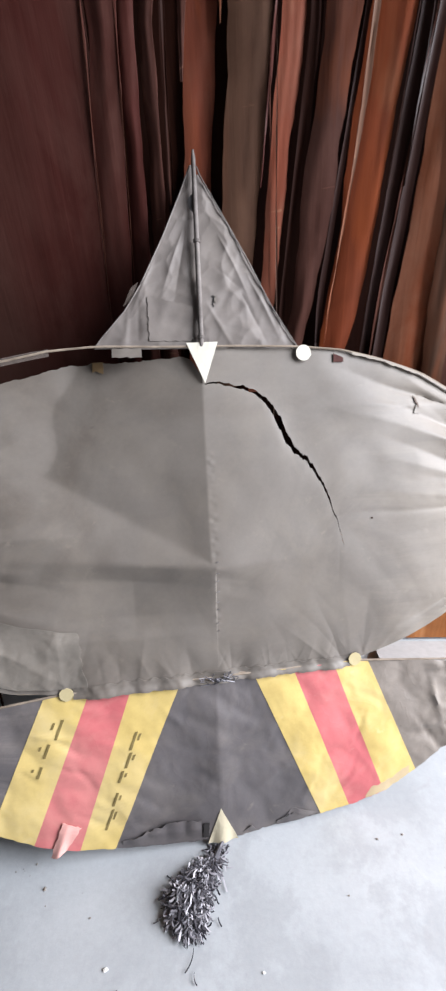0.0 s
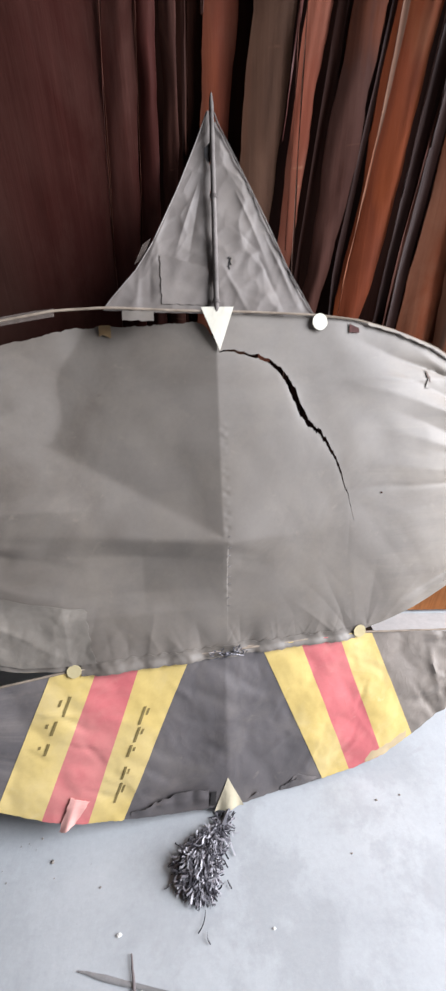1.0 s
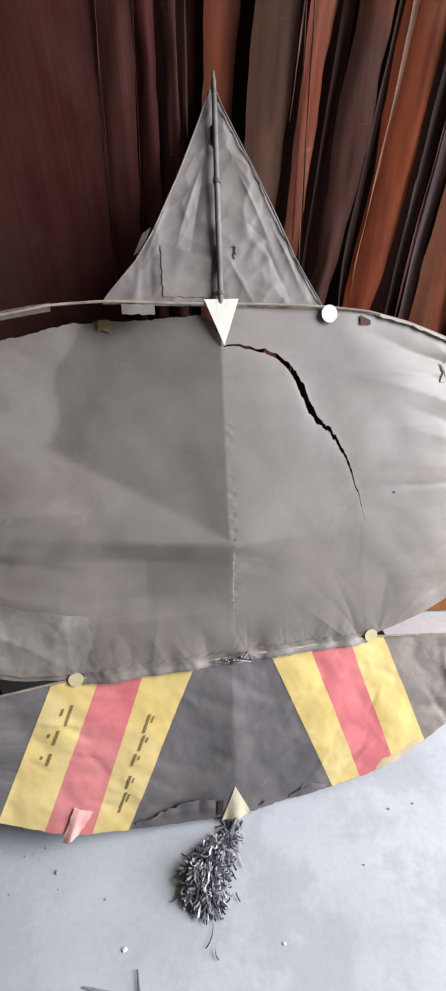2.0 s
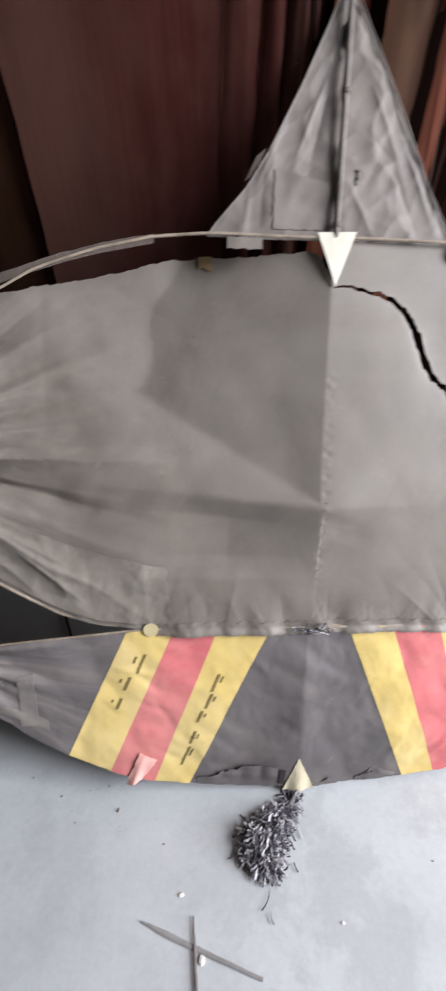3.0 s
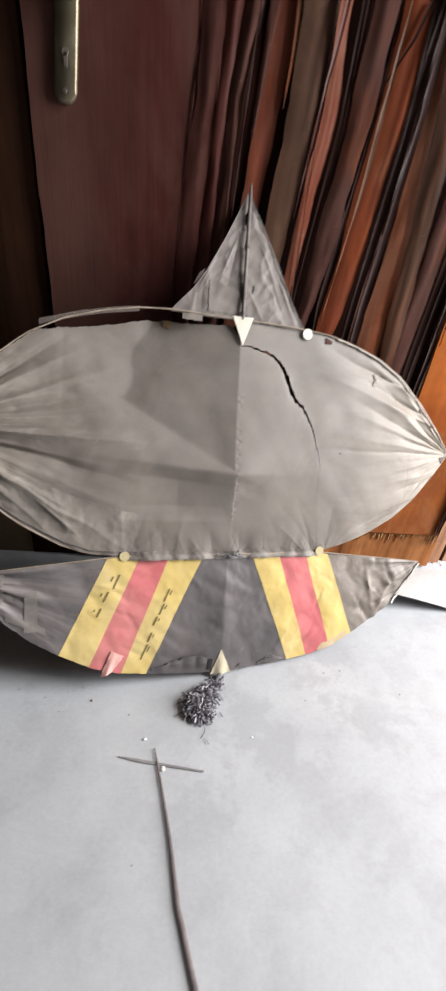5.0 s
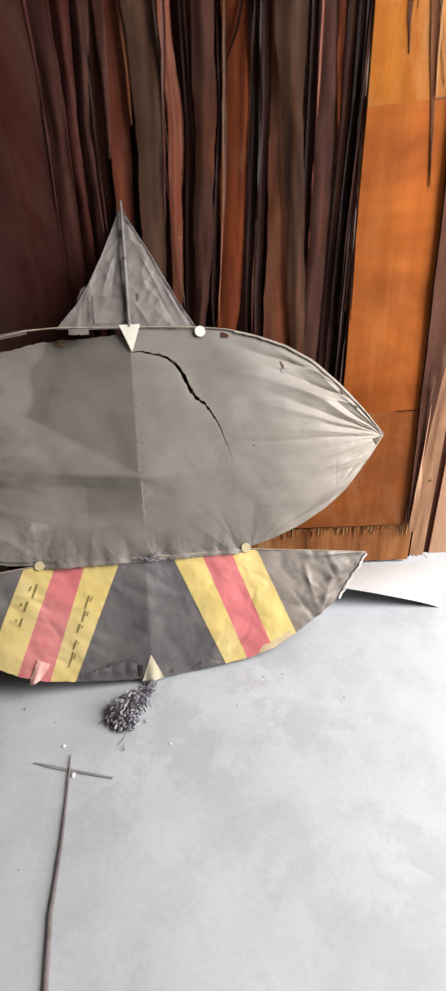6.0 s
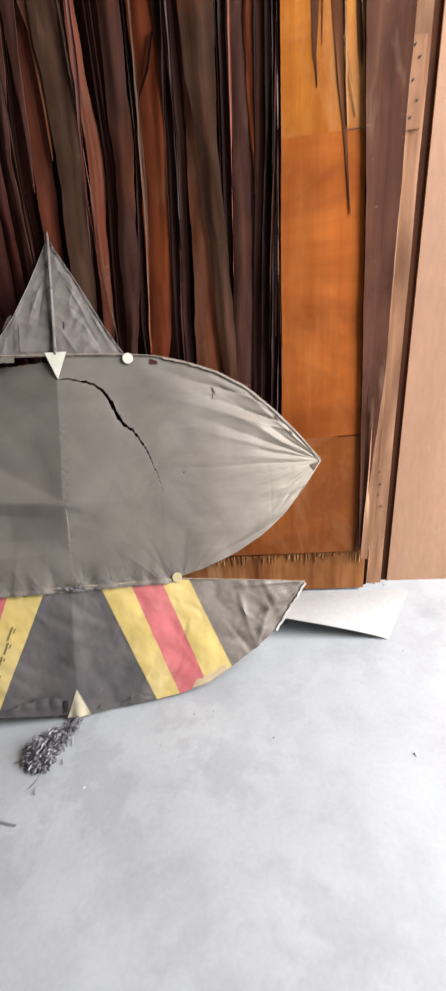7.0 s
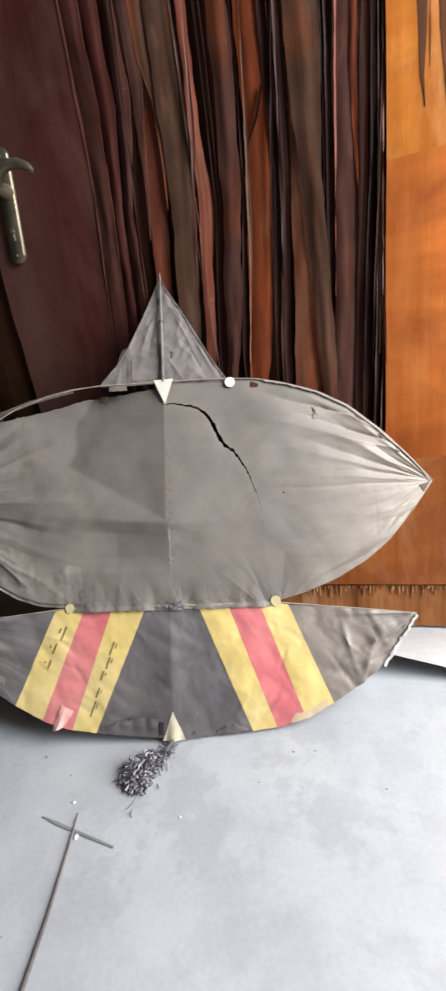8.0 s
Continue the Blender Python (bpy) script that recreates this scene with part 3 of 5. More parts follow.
for k, (a, b, c, material, y, ll, lr, bow) in enumerate(STRIPS):
    foot = 0.43 + 0.02 * wob(k * 3.7) if c[0] > 0.21 else (0.53 + 0.01 * wob(k * 3.7) if c[0] > -0.03 else 0.006)
    strip([(2.055, a[0] * 1.02, a[1] * 1.02), (1.07, *a), (0.906, *b), (0.64, *c), (foot, c[0] + 0.6 * (c[0] - b[0]), c[1] + 0.6 * (c[1] - b[1]))], material, y, ll, lr, 1.6 * bow, seed=10 + 3.1 * k, nx=10)

# narrow splinters and upright slivers standing off the core, with pale split edges
# CORE and DEEP slivers paint the shaded gaps beside the strips
SLIVERS = (
    (0.128, 0.135, 0.125, 0.132, 0.096, 0.103, CORE, 0.010), (0.137, 0.142, 0.133, 0.138, 0.121, 0.126, CORE, 0.006),
    (0.184, 0.188, 0.178, 0.182, 0.144, 0.150, DEEP, 0.012), (0.228, 0.240, 0.231, 0.243, 0.207, 0.218, DEEP, 0.011),
    (0.2415, 0.2430, 0.2445, 0.2465, 0.2195, 0.2225, SPLIT_RED, 0.015), (0.246, 0.258, 0.248, 0.257, 0.224, 0.236, DEEP, 0.013),
    (0.318, 0.322, 0.313, 0.3165, 0.297, 0.302, DEEP, 0.009), (0.323, 0.330, 0.318, 0.326, 0.304, 0.312, DEEP, 0.011),
    (0.377, 0.388, 0.371, 0.380, 0.352, 0.362, CORE, 0.014), (0.390, 0.398, 0.384, 0.392, 0.366, 0.374, DEEP, 0.010),
    (0.3995, 0.4015, 0.396, 0.400, 0.386, 0.392, DEEP, 0.017), (0.4045, 0.4060, 0.4025, 0.4045, 0.398, 0.4005, SPLIT, 0.014),
    (-0.001, 0.003, -0.027, -0.022, -0.040, -0.034, CORE, 0.004), (0.093, 0.0945, 0.0905, 0.092, 0.091, 0.093, SPLIT, 0.013),
)
for k, (a0, a1, b0, b1, c0, c1, material, y) in enumerate(SLIVERS):
    strip([(2.055, a0, a1), (1.07, a0, a1), (0.906, b0, b1), (0.64, c0, c1), (0.42 if c0 > 0.15 else 0.02, c0 - 0.01, c1 - 0.01)], material, y, 0.003, 0.003, 0.0, "splinter", 0.0018, 60 + 2.7 * k, "", 3, 70, 0.0012)

# thin pale edges where the dark skin has split
for top, mid, low in (((1.30, -0.0945, -0.0935), (0.95, -0.099, -0.0978), (0.60, -0.1295, -0.1285)), ((1.10, -0.062, -0.0612), (0.90, -0.070, -0.069), (0.62, -0.0925, -0.0917)), ((0.90, 0.0842, 0.0850), (0.78, 0.0835, 0.0845), (0.66, 0.0815, 0.0822))):
    strip([top, mid, low], SPLIT_RED, 0.0165, 0.001, 0.002, 0.0, "splinter", 0.0012, 140.0 + top[1] * 90, "", 2, 40, 0.0010)

# ragged slivers that run slantwise over the strips and come to a point at both ends
rnd = random.Random(17)
# the CORE and DEEP tones again paint shade between strips
TONES = (CORE, DEEP, MAROON, GREYV, CORE, DEEP, REDV, CORE)
for k in range(8):
    x = -0.06 + 0.45 * (k + rnd.uniform(0.1, 0.9)) / 8
    z0 = rnd.uniform(0.55, 0.80)
    z1 = z0 + rnd.uniform(0.30, 0.75)
    wide, slant = rnd.uniform(0.003, 0.008), rnd.uniform(-0.010, 0.016)
    zm = z0 + (z1 - z0) * rnd.uniform(0.3, 0.8)
    if abs(x - 0.03) < 0.04:
        continue
    lean = 0.06 * (z1 - z0)
    strip([(z1, x + slant + lean, x + slant + lean + 0.0006), (zm, x + slant * 0.5 + lean * 0.5, x + slant * 0.5 + lean * 0.5 + wide), (z0, x, x + 0.0006)], TONES[k % 8], 0.0155 + 0.0015 * rnd.random(), 0.003, 0.001, 0.0, "splinter", 0.0022, 200 + 3.3 * k, "", 3, 60, 0.0012)

# old skin closing over the bare strip by the nose, a slanting sliver and a bare patch
strip([(2.055, 0.004, 0.051), (1.12, 0.021, 0.050), (1.06, 0.0365, 0.047), (0.95, 0.036, 0.041), (0.90, 0.0335, 0.0345)], GREYV, 0.0035, 0.002, 0.0, 0.001, "veneer_strip", 0.0022, 301.0)
strip([(2.055, 0.000, 0.012), (1.20, 0.001, 0.019), (1.095, 0.002, 0.0255), (1.03, -0.001, 0.0150), (0.93, -0.006, 0.0030), (0.86, -0.010, -0.0092)], PURPLEV, 0.0030, 0.0, 0.002, 0.001, "veneer_strip", 0.0022, 303.0)
strip([(1.03, 0.2220, 0.2265), (0.99, 0.2090, 0.2135), (0.943, 0.1830, 0.1850)], CORE, 0.0150, 0.001, 0.001, 0.0, "splinter", 0.0010, 305.0, "", 3, 20)
strip([(1.16, 0.3660, 0.3670), (1.06, 0.3590, 0.3745), (0.97, 0.3570, 0.3735), (0.90, 0.3600, 0.3700), (0.82, 0.3640, 0.3652)], ORANGEV, 0.0150, 0.0, 0.0, 0.001, "bare_patch", 0.0030, 307.0, "bare orange patch in the skin", 5, 60, 0.0005)

# wedges of old skin hanging over the bare plywood
strip([(2.055, 0.440, 0.472), (1.20, 0.447, 0.469), (1.037, 0.4530, 0.4652), (0.980, 0.4565, 0.4622), (0.962, 0.4602, 0.4632), (0.944, 0.4630, 0.4636)], WEDGE_DARK, 0.0125, 0.0, 0.0, 0.0, "splinter", 0.0008, 90.0, "", 3, 90, 0.0008)
strip([(2.055, 0.468, 0.4725), (1.10, 0.4680, 0.4715), (0.990, 0.4690, 0.4702)], WEDGE, 0.0122, 0.0, 0.0, 0.0, "splinter", 0.0008, 96.0, "", 3, 60, 0.0006)
strip([(2.055, 0.466, 0.514), (1.20, 0.472, 0.508), (1.033, 0.4810, 0.5020), (0.977, 0.4905, 0.5015), (0.917, 0.4990, 0.5075), (0.865, 0.5065, 0.5120), (0.815, 0.5135, 0.5165), (0.779, 0.5193, 0.5200)], WEDGE, 0.0125, 0.0, 0.0, 0.0, "splinter", 0.0010, 91.0, "brown skin hanging to a point over the plywood", 4, 110, 0.0008)
strip([(2.055, 0.491, 0.4935), (1.15, 0.4930, 0.4960), (1.007, 0.5020, 0.5042), (0.945, 0.5055, 0.5078), (0.893, 0.5100, 0.5112)], FIBRE_PALE, 0.0138, 0.001, 0.0, 0.0, "splinter", 0.0007, 92.0, "pale loose splinter", 3, 60, 0.0008)
strip([(0.996, 0.4995, 0.5030), (0.955, 0.5105, 0.5122), (0.905, 0.5240, 0.5246)], FIBRE_PALE, 0.0134, 0.0006, 0.0, 0.0, "splinter", 0.0006, 97.0, "", 3, 30, 0.0007)
strip([(2.055, 0.512, 0.524), (1.10, 0.5150, 0.5245), (1.020, 0.5185, 0.5262), (0.975, 0.5240, 0.5290), (0.960, 0.5280, 0.5286)], WEDGE_DARK, 0.0122, 0.0, 0.0, 0.0, "splinter", 0.0009, 98.0, "", 3, 60, 0.0006)
strip([(2.055, 0.519, 0.5205), (1.03, 0.5236, 0.5248), (0.975, 0.5296, 0.5302)], FIBRE_PALE, 0.0136, 0.0006, 0.0, 0.0, "splinter", 0.0006, 99.0, "", 3, 40, 0.0007)

# thin slivers that splay off beside the bare plywood
for k, lv in enumerate((((1.02, 0.4040, 0.4058), (0.86, 0.3965, 0.3995), (0.72, 0.3850, 0.3885), (0.58, 0.3790, 0.3800)), ((0.90, 0.4030, 0.4042), (0.78, 0.3960, 0.3990), (0.60, 0.3900, 0.3925)), ((0.80, 0.3990, 0.4000), (0.70, 0.4005, 0.4030), (0.58, 0.4010, 0.4020)))):
    strip(lv, (PURPLEV, SKIN_FADED, PURPLEV)[k], 0.0185 - 0.001 * k, 0.002, 0.003, 0.0, "splinter", 0.0012, 330.0 + k, "", 3, 60, 0.0010)

# fine cross cracks in the plywood
strip([(0.8895, 0.470, 0.498), (0.8885, 0.470, 0.498)], SPLIT, 0.0120, 0.0, 0.0, 0.0, "crack", 0.0, 93.0, "", 8, 2, 0.0012)
strip([(0.8905, 0.505, 0.531), (0.8890, 0.505, 0.531)], SPLIT, 0.0120, 0.0, 0.0, 0.0, "crack", 0.0, 94.0, "", 8, 2, 0.0012)
strip([(0.3985, 0.495, 0.556), (0.3970, 0.495, 0.556)], CORE, 0.0120, 0.0, 0.0, 0.0, "crack", 0.0, 95.0, "", 8, 2, 0.0012)

# stripped bottom rail
bm = bmesh.new()
sheet_into(bm, lambda s, t: (0.12 + 0.465 * s, -0.0045 - 0.0015 * wob(s * 40, t * 2), 0.008 + (0.100 + 0.006 * s) * t + 0.002 * wob(s * 30, 3.0) * (1 - t)), 60, 6, (0, 0.006, 0))
part("bottom_rail", bm, FIBRE, door, "stripped bottom rail with torn fibres")
rnd = random.Random(5)
for k in range(110):
    x = 0.15 + 0.43 * rnd.random()
    h = 0.006 + 0.024 * rnd.random() ** 2
    strip([(0.112, x, x + 0.001 + 0.0035 * rnd.random()), (0.112 - h, x + 0.001, x + 0.002)], FIBRE_PALE if rnd.random() < 0.45 else FIBRE, 0.0068, 0.0010, 0.0, 0.0, "fibre", 0.0008, 120.0 + k, "", 2, 6, 0.0004)

# lock-side handle
HX = -0.2905
bm = bmesh.new()
ring = [(HX + 0.0165 * math.cos(q), (0.886 if math.sin(q) < 0 else 1.046) + 0.0165 * math.sin(q)) for q in [math.pi * (k + 0.5) / 12 for k in range(24)]]
loops = [[bm.verts.new((HX + (x - HX) * w, y, 0.966 + (z - 0.966) * (1 - (1 - w) * 0.17))) for x, z in ring] for y, w in ((-0.0125, 1.0), (-0.0190, 1.0), (-0.0215, 0.82))]
for a, b in zip(loops, loops[1:]):
    for k in range(24):
        bm.faces.new((a[k], a[(k + 1) % 24], b[(k + 1) % 24], b[k]))
bm.faces.new(loops[-1])
bm.faces.new(loops[0][::-1])
for v in bm.verts:
    v.co.x += 0.11 * (v.co.z - 0.880)
handle = part("door_handle", bm, BRASS, door, "tarnished brass lever handle on a long rounded plate")
HX += 0.014
bm = bmesh.new()
bmesh.ops.create_cone(bm, segments=20, radius1=0.0145, radius2=0.0115, depth=0.034, cap_ends=True, matrix=pose(HX, -0.036, 0.990, 90))
tube_into(bm, [(HX - 0.004, -0.050, 0.986), (HX + 0.008, -0.056, 0.997), (HX + 0.024, -0.059, 1.008), (HX + 0.042, -0.060, 1.013), (HX + 0.064, -0.059, 1.011), (HX + 0.082, -0.057, 1.002), (HX + 0.088, -0.056, 0.995)], [0.0100, 0.0108, 0.0102, 0.0094, 0.0084, 0.0070, 0.0040], 12)
part("lever", bm, BRASS, handle, "curved brass lever")
bm = bmesh.new()
bmesh.ops.create_cone(bm, segments=12, radius1=0.0045, radius2=0.0045, depth=0.003, cap_ends=True, matrix=pose(HX - 0.009, -0.0220, 0.925, 90))
box_into(bm, HX - 0.0112, HX - 0.0068, -0.0235, -0.0205, 0.909, 0.924)
part("keyhole", bm, IRON, handle, "dark keyhole")
for z in (0.884, 1.048):
    bm = bmesh.new()
    bmesh.ops.create_cone(bm, segments=12, radius1=0.0035, radius2=0.0025, depth=0.003, cap_ends=True, matrix=pose(HX - 0.014 + 0.11 * (z - 0.880), -0.0222, z, 90))
    part("screw", bm, IRON, handle)

# ---- the kite ----
# its own axes: u across, v up the spine, n out of the paper towards the viewer
KITE = Matrix(((0.977, -0.005, 0.213, 0.0), (0.197, 0.401, -0.894, -0.329), (-0.081, 0.916, 0.393, 0.049), (0, 0, 0, 1)))
kite = new("kite")
kite.matrix_world = KITE
tagged(kite, "large torn grey paper kite with striped tail, leaning on the door", "kite")

TIP = 0.481
bow = curve_of(((0, 0.606), (0.12, 0.606), (0.174, 0.6015), (0.228, 0.590), (0.285, 0.571), (0.341, 0.541), (0.395, 0.494), (0.437, 0.449), (TIP, 0.395)))
hem = curve_of(((0, 0.189), (0.19, 0.192), (0.241, 0.205), (0.299, 0.227), (0.356, 0.259), (0.403, 0.297), (0.452, 0.355), (TIP, 0.395)))
hem_left = curve_of(((0, 0.189), (0.19, 0.190), (0.249, 0.196), (0.289, 0.210), (0.3487, 0.2440), (0.374, 0.263), (0.4183, 0.302), (0.4505, 0.336), (0.466, 0.360), (TIP, 0.395)))
tail_top = curve_of(((0, 0.1885), (0.19, 0.1895), (0.262, 0.182), (0.33, 0.175), (0.436, 0.163)))
tail_hem = curve_of(((0, -0.043), (0.06, -0.0405), (0.14, -0.033), (0.19, -0.026), (0.24, -0.0105), (0.285, 0.0145), (0.335, 0.046), (0.37, 0.077), (0.405, 0.120), (0.436, 0.163)))
torn = curve_of(((-0.330, 0.5500), (-0.294, 0.5600), (-0.251, 0.5670), (-0.226, 0.5720), (-0.201, 0.577), (-0.176, 0.584), (-0.152, 0.586), (-0.127, 0.589), (-0.104, 0.588), (-0.078, 0.590), (-0.053, 0.594), (-0.020, 0.595), (-0.010, 0.590), (0.003, 0.563)))
rip_low = curve_of(((0.003, 0.562), (0.0221, 0.5627), (0.0417, 0.5582), (0.0595, 0.5525), (0.074, 0.5430), (0.0835, 0.5287), (0.091, 0.5130), (0.1001, 0.4918), (0.1094, 0.4790), (0.1235, 0.4678), (0.1347, 0.4543), (0.148, 0.4335), (0.1549, 0.4155), (0.1600, 0.4012), (0.1675, 0.3895), (0.1700, 0.3720), (0.176, 0.3520)))
rip_high = curve_of(((0.003, 0.5628), (0.0222, 0.5643), (0.0416, 0.5603), (0.0623, 0.5547), (0.0775, 0.545), (0.0895, 0.5294), (0.0968, 0.5156), (0.105, 0.4959), (0.114, 0.4817), (0.1328, 0.4619), (0.1388, 0.453), (0.15, 0.4342), (0.1557, 0.4175), (0.1604, 0.4026), (0.1678, 0.3906), (0.1702, 0.3728), (0.176, 0.3521)))


def hem_at(u):
    """The lower edge of the body: the left wing hangs a little lower than the right."""
    return hem_left(-u) if u < 0 else hem(u)


def crease(u, v, fold):
    """One fold in the paper from a to b: a crest (or a valley, where high is negative) that opens as it leaves a."""
    (au, av), (bu, bv), high, wide = fold
    lu, lv = bu - au, bv - av
    length = math.hypot(lu, lv)
    lu, lv = lu / length, lv / length
    q = (u - au) * lu + (v - av) * lv
    if q <= 0 or q >= length * 1.25:
        return 0.0
    side = -(u - au) * lv + (v - av) * lu
    side += 0.05 * wide * math.sin(q * 60 + au * 90) + 0.004 * wob(q * 14, bu * 31, bv * 17) * min(1.0, q / 0.08)
    w = 0.0012 + 1.15 * wide * min(1.0, q / 0.15)
    if abs(side) > 3.2 * w:
        return 0.0
    k = q / (length * 1.25)
    swell = min(1.0, q / 0.07) * (1 - k) ** 1.1 * 1.5
    x = side / w
    return high * swell * math.exp(-abs(x) ** 1.12) * (1 - (x / 3.2) ** 2)


LEFT_TIP, RIGHT_TIP = (-0.479, 0.395), (0.479, 0.395)
FOLDS = (
    (LEFT_TIP, (-0.290, 0.513), 0.0040, 0.010), (LEFT_TIP, (-0.315, 0.525), -0.0028, 0.006), (LEFT_TIP, (-0.270, 0.470), 0.0034, 0.008),
    (LEFT_TIP, (-0.285, 0.448), -0.0030, 0.006), (LEFT_TIP, (-0.255, 0.425), 0.0030, 0.006), (LEFT_TIP, (-0.285, 0.408), -0.0024, 0.005),
    (LEFT_TIP, (-0.190, 0.386), 0.0062, 0.010), (LEFT_TIP, (-0.225, 0.330), -0.0066, 0.014), (LEFT_TIP, (-0.250, 0.298), 0.0034, 0.008),
    (LEFT_TIP, (-0.275, 0.268), -0.0014, 0.006), (LEFT_TIP, (-0.205, 0.214), 0.0036, 0.011), (LEFT_TIP, (-0.330, 0.255), 0.0026, 0.005), (LEFT_TIP, (-0.230, 0.402), 0.0020, 0.004), (LEFT_TIP, (-0.260, 0.352), 0.0022, 0.005), (LEFT_TIP, (-0.290, 0.315), -0.0022, 0.005), (LEFT_TIP, (-0.250, 0.490), 0.0022, 0.005), (LEFT_TIP, (-0.280, 0.434), 0.0016, 0.003), (LEFT_TIP, (-0.300, 0.285), 0.0022, 0.004),
    (RIGHT_TIP, (0.300, 0.494), 0.0054, 0.010), (RIGHT_TIP, (0.322, 0.510), -0.0046, 0.008), (RIGHT_TIP, (0.345, 0.524), 0.0034, 0.006),
    (RIGHT_TIP, (0.270, 0.477), -0.0052, 0.009), (RIGHT_TIP, (0.265, 0.456), 0.0042, 0.009), (RIGHT_TIP, (0.310, 0.436), -0.0032, 0.006),
    (RIGHT_TIP, (0.250, 0.418), 0.0026, 0.008), (RIGHT_TIP, (0.215, 0.3935), -0.0019, 0.0026), ((0.460, 0.388), (0.365, 0.360), 0.0044, 0.009),
    ((0.455, 0.352), (0.360, 0.312), -0.0050, 0.007), ((0.452, 0.360), (0.340, 0.330), 0.0034, 0.008), ((0.405, 0.300), (0.245, 0.228), -0.0058, 0.010),
    ((0.380, 0.280), (0.210, 0.196), 0.0036, 0.008), ((0.376, 0.380), (0.379, 0.296), -0.0007, 0.0012), ((0.360, 0.520), (0.190, 0.572), -0.0060, 0.010),
    ((0.420, 0.466), (0.240, 0.537), -0.0058, 0.010), ((0.430, 0.452), (0.200, 0.522), 0.0046, 0.012), ((0.400, 0.490), (0.280, 0.556), 0.0040, 0.007), ((0.300, 0.530), (0.150, 0.530), 0.0026, 0.014), ((-0.330, 0.290), (-0.270, 0.235), 0.0026, 0.006),
    ((0.188, 0.176), (0.174, 0.335), 0.0003, 0.014), ((0.180, 0.176), (0.140, 0.280), -0.0010, 0.011), ((0.172, 0.178), (0.104, 0.240), 0.0013, 0.009),
    ((0.200, 0.176), (0.216, 0.300), -0.0007, 0.012), ((0.206, 0.182), (0.280, 0.264), 0.0014, 0.010), ((0.170, 0.360), (0.168, 0.300), -0.0004, 0.010),
    ((-0.186, 0.178), (-0.194, 0.275), 0.0010, 0.010), ((-0.180, 0.178), (-0.122, 0.246), 0.0011, 0.009), ((-0.182, 0.178), (-0.155, 0.262), -0.0010, 0.009), ((-0.100, 0.178), (-0.088, 0.250), 0.0010, 0.008),
)

# short puckers running up from the join
rnd = random.Random(77)
HEM_FOLDS = []
for k in range(54):
    a = (rnd.uniform(-0.20, 0.21), 0.186)
    q, l = math.radians(rnd.uniform(-50, 50)), rnd.uniform(0.018, 0.046)
    HEM_FOLDS.append((a, (a[0] + l * math.sin(q), a[1] + l * math.cos(q)), rnd.choice((-1, 1)) * rnd.uniform(0.0012, 0.0027), rnd.uniform(0.004, 0.008)))


def tent(u, v):
    """A low tent over the spine, a pinched point on the seam with folds running off it, and a flatter face high on the left."""
    reach = 0.22 if u < 0.004 else 0.245
    across, along_v = math.hypot(u - 0.004, 0.004), math.hypot(v - 0.350, 0.010)
    n = 0.004 * max(0.0, 1 - across / reach) ** 1.2 * max(0.0, 1 - along_v / 0.20) ** 1.1
    # folds that leave the pinch: a long one across the left half, a short one across the right
    du = u - 0.005
    if du < 0:
        ridge, high = 0.338 - 0.115 * du - 0.10 * du * du, 0.0075 * math.exp(-(du / 0.21) ** 2)
        above, below = 0.026 - 0.10 * du, 0.026 - 0.05 * du
    else:
        ridge, high = 0.338 + 0.04 * du, 0.0075 * math.exp(-(du / 0.085) ** 1.5)
        above, below = 0.026 + 0.25 * du, 0.018 + 0.10 * du
    d = v - ridge
    n += high * math.exp(-(math.hypot(d, 0.004) - 0.004) / (above if d > 0 else below))
    # the torn upper edge hangs back: a valley runs down from it to (-0.196, 0.458) and on to the pinch
    if u < 0 and v > 0.345:
        if v > 0.458:
            valley, deep = -0.196 + 0.30 * (v - 0.458) + 0.008 * math.sin((v - 0.458) * 60), 0.0225 + 0.05 * (v - 0.458)
        else:
            valley, deep = -0.196 * (v - 0.345) / 0.113, 0.0225 * ((v - 0.345) / 0.113) ** 0.9
        far = u - valley
        face, slack = deep * u / min(valley, -0.001), deep * math.exp(min(0.0, far) / 0.20) * min(1.0, max(0.0, (u + 0.47) / 0.18))
        n -= (face + slack - math.hypot(face - slack, min(0.0017, 0.3 * deep))) / 2
    # a pressed face below the long fold, ending square at its foot, and a small one on the right
    if u < 0.003:
        w = min(1.0, max(0.0, (ridge - v) / 0.024), max(0.0, (v - 0.252) / 0.026)) if 0.252 < v < ridge else 0.0
        n -= 0.0085 * w * min(1.0, (0.003 - u) / 0.10) * math.exp(-(max(0.0, -u - 0.10) / 0.09) ** 2)
    elif u < 0.066:
        q = (0.338 - v) - 0.25 * u
        w = min(1.0, max(0.0, q / 0.010), max(0.0, (0.034 - q) / 0.014)) if 0 < q < 0.034 else 0.0
        n -= 0.0020 * w * (1 - u / 0.066) * min(1.0, (u - 0.003) / 0.020)
    return n


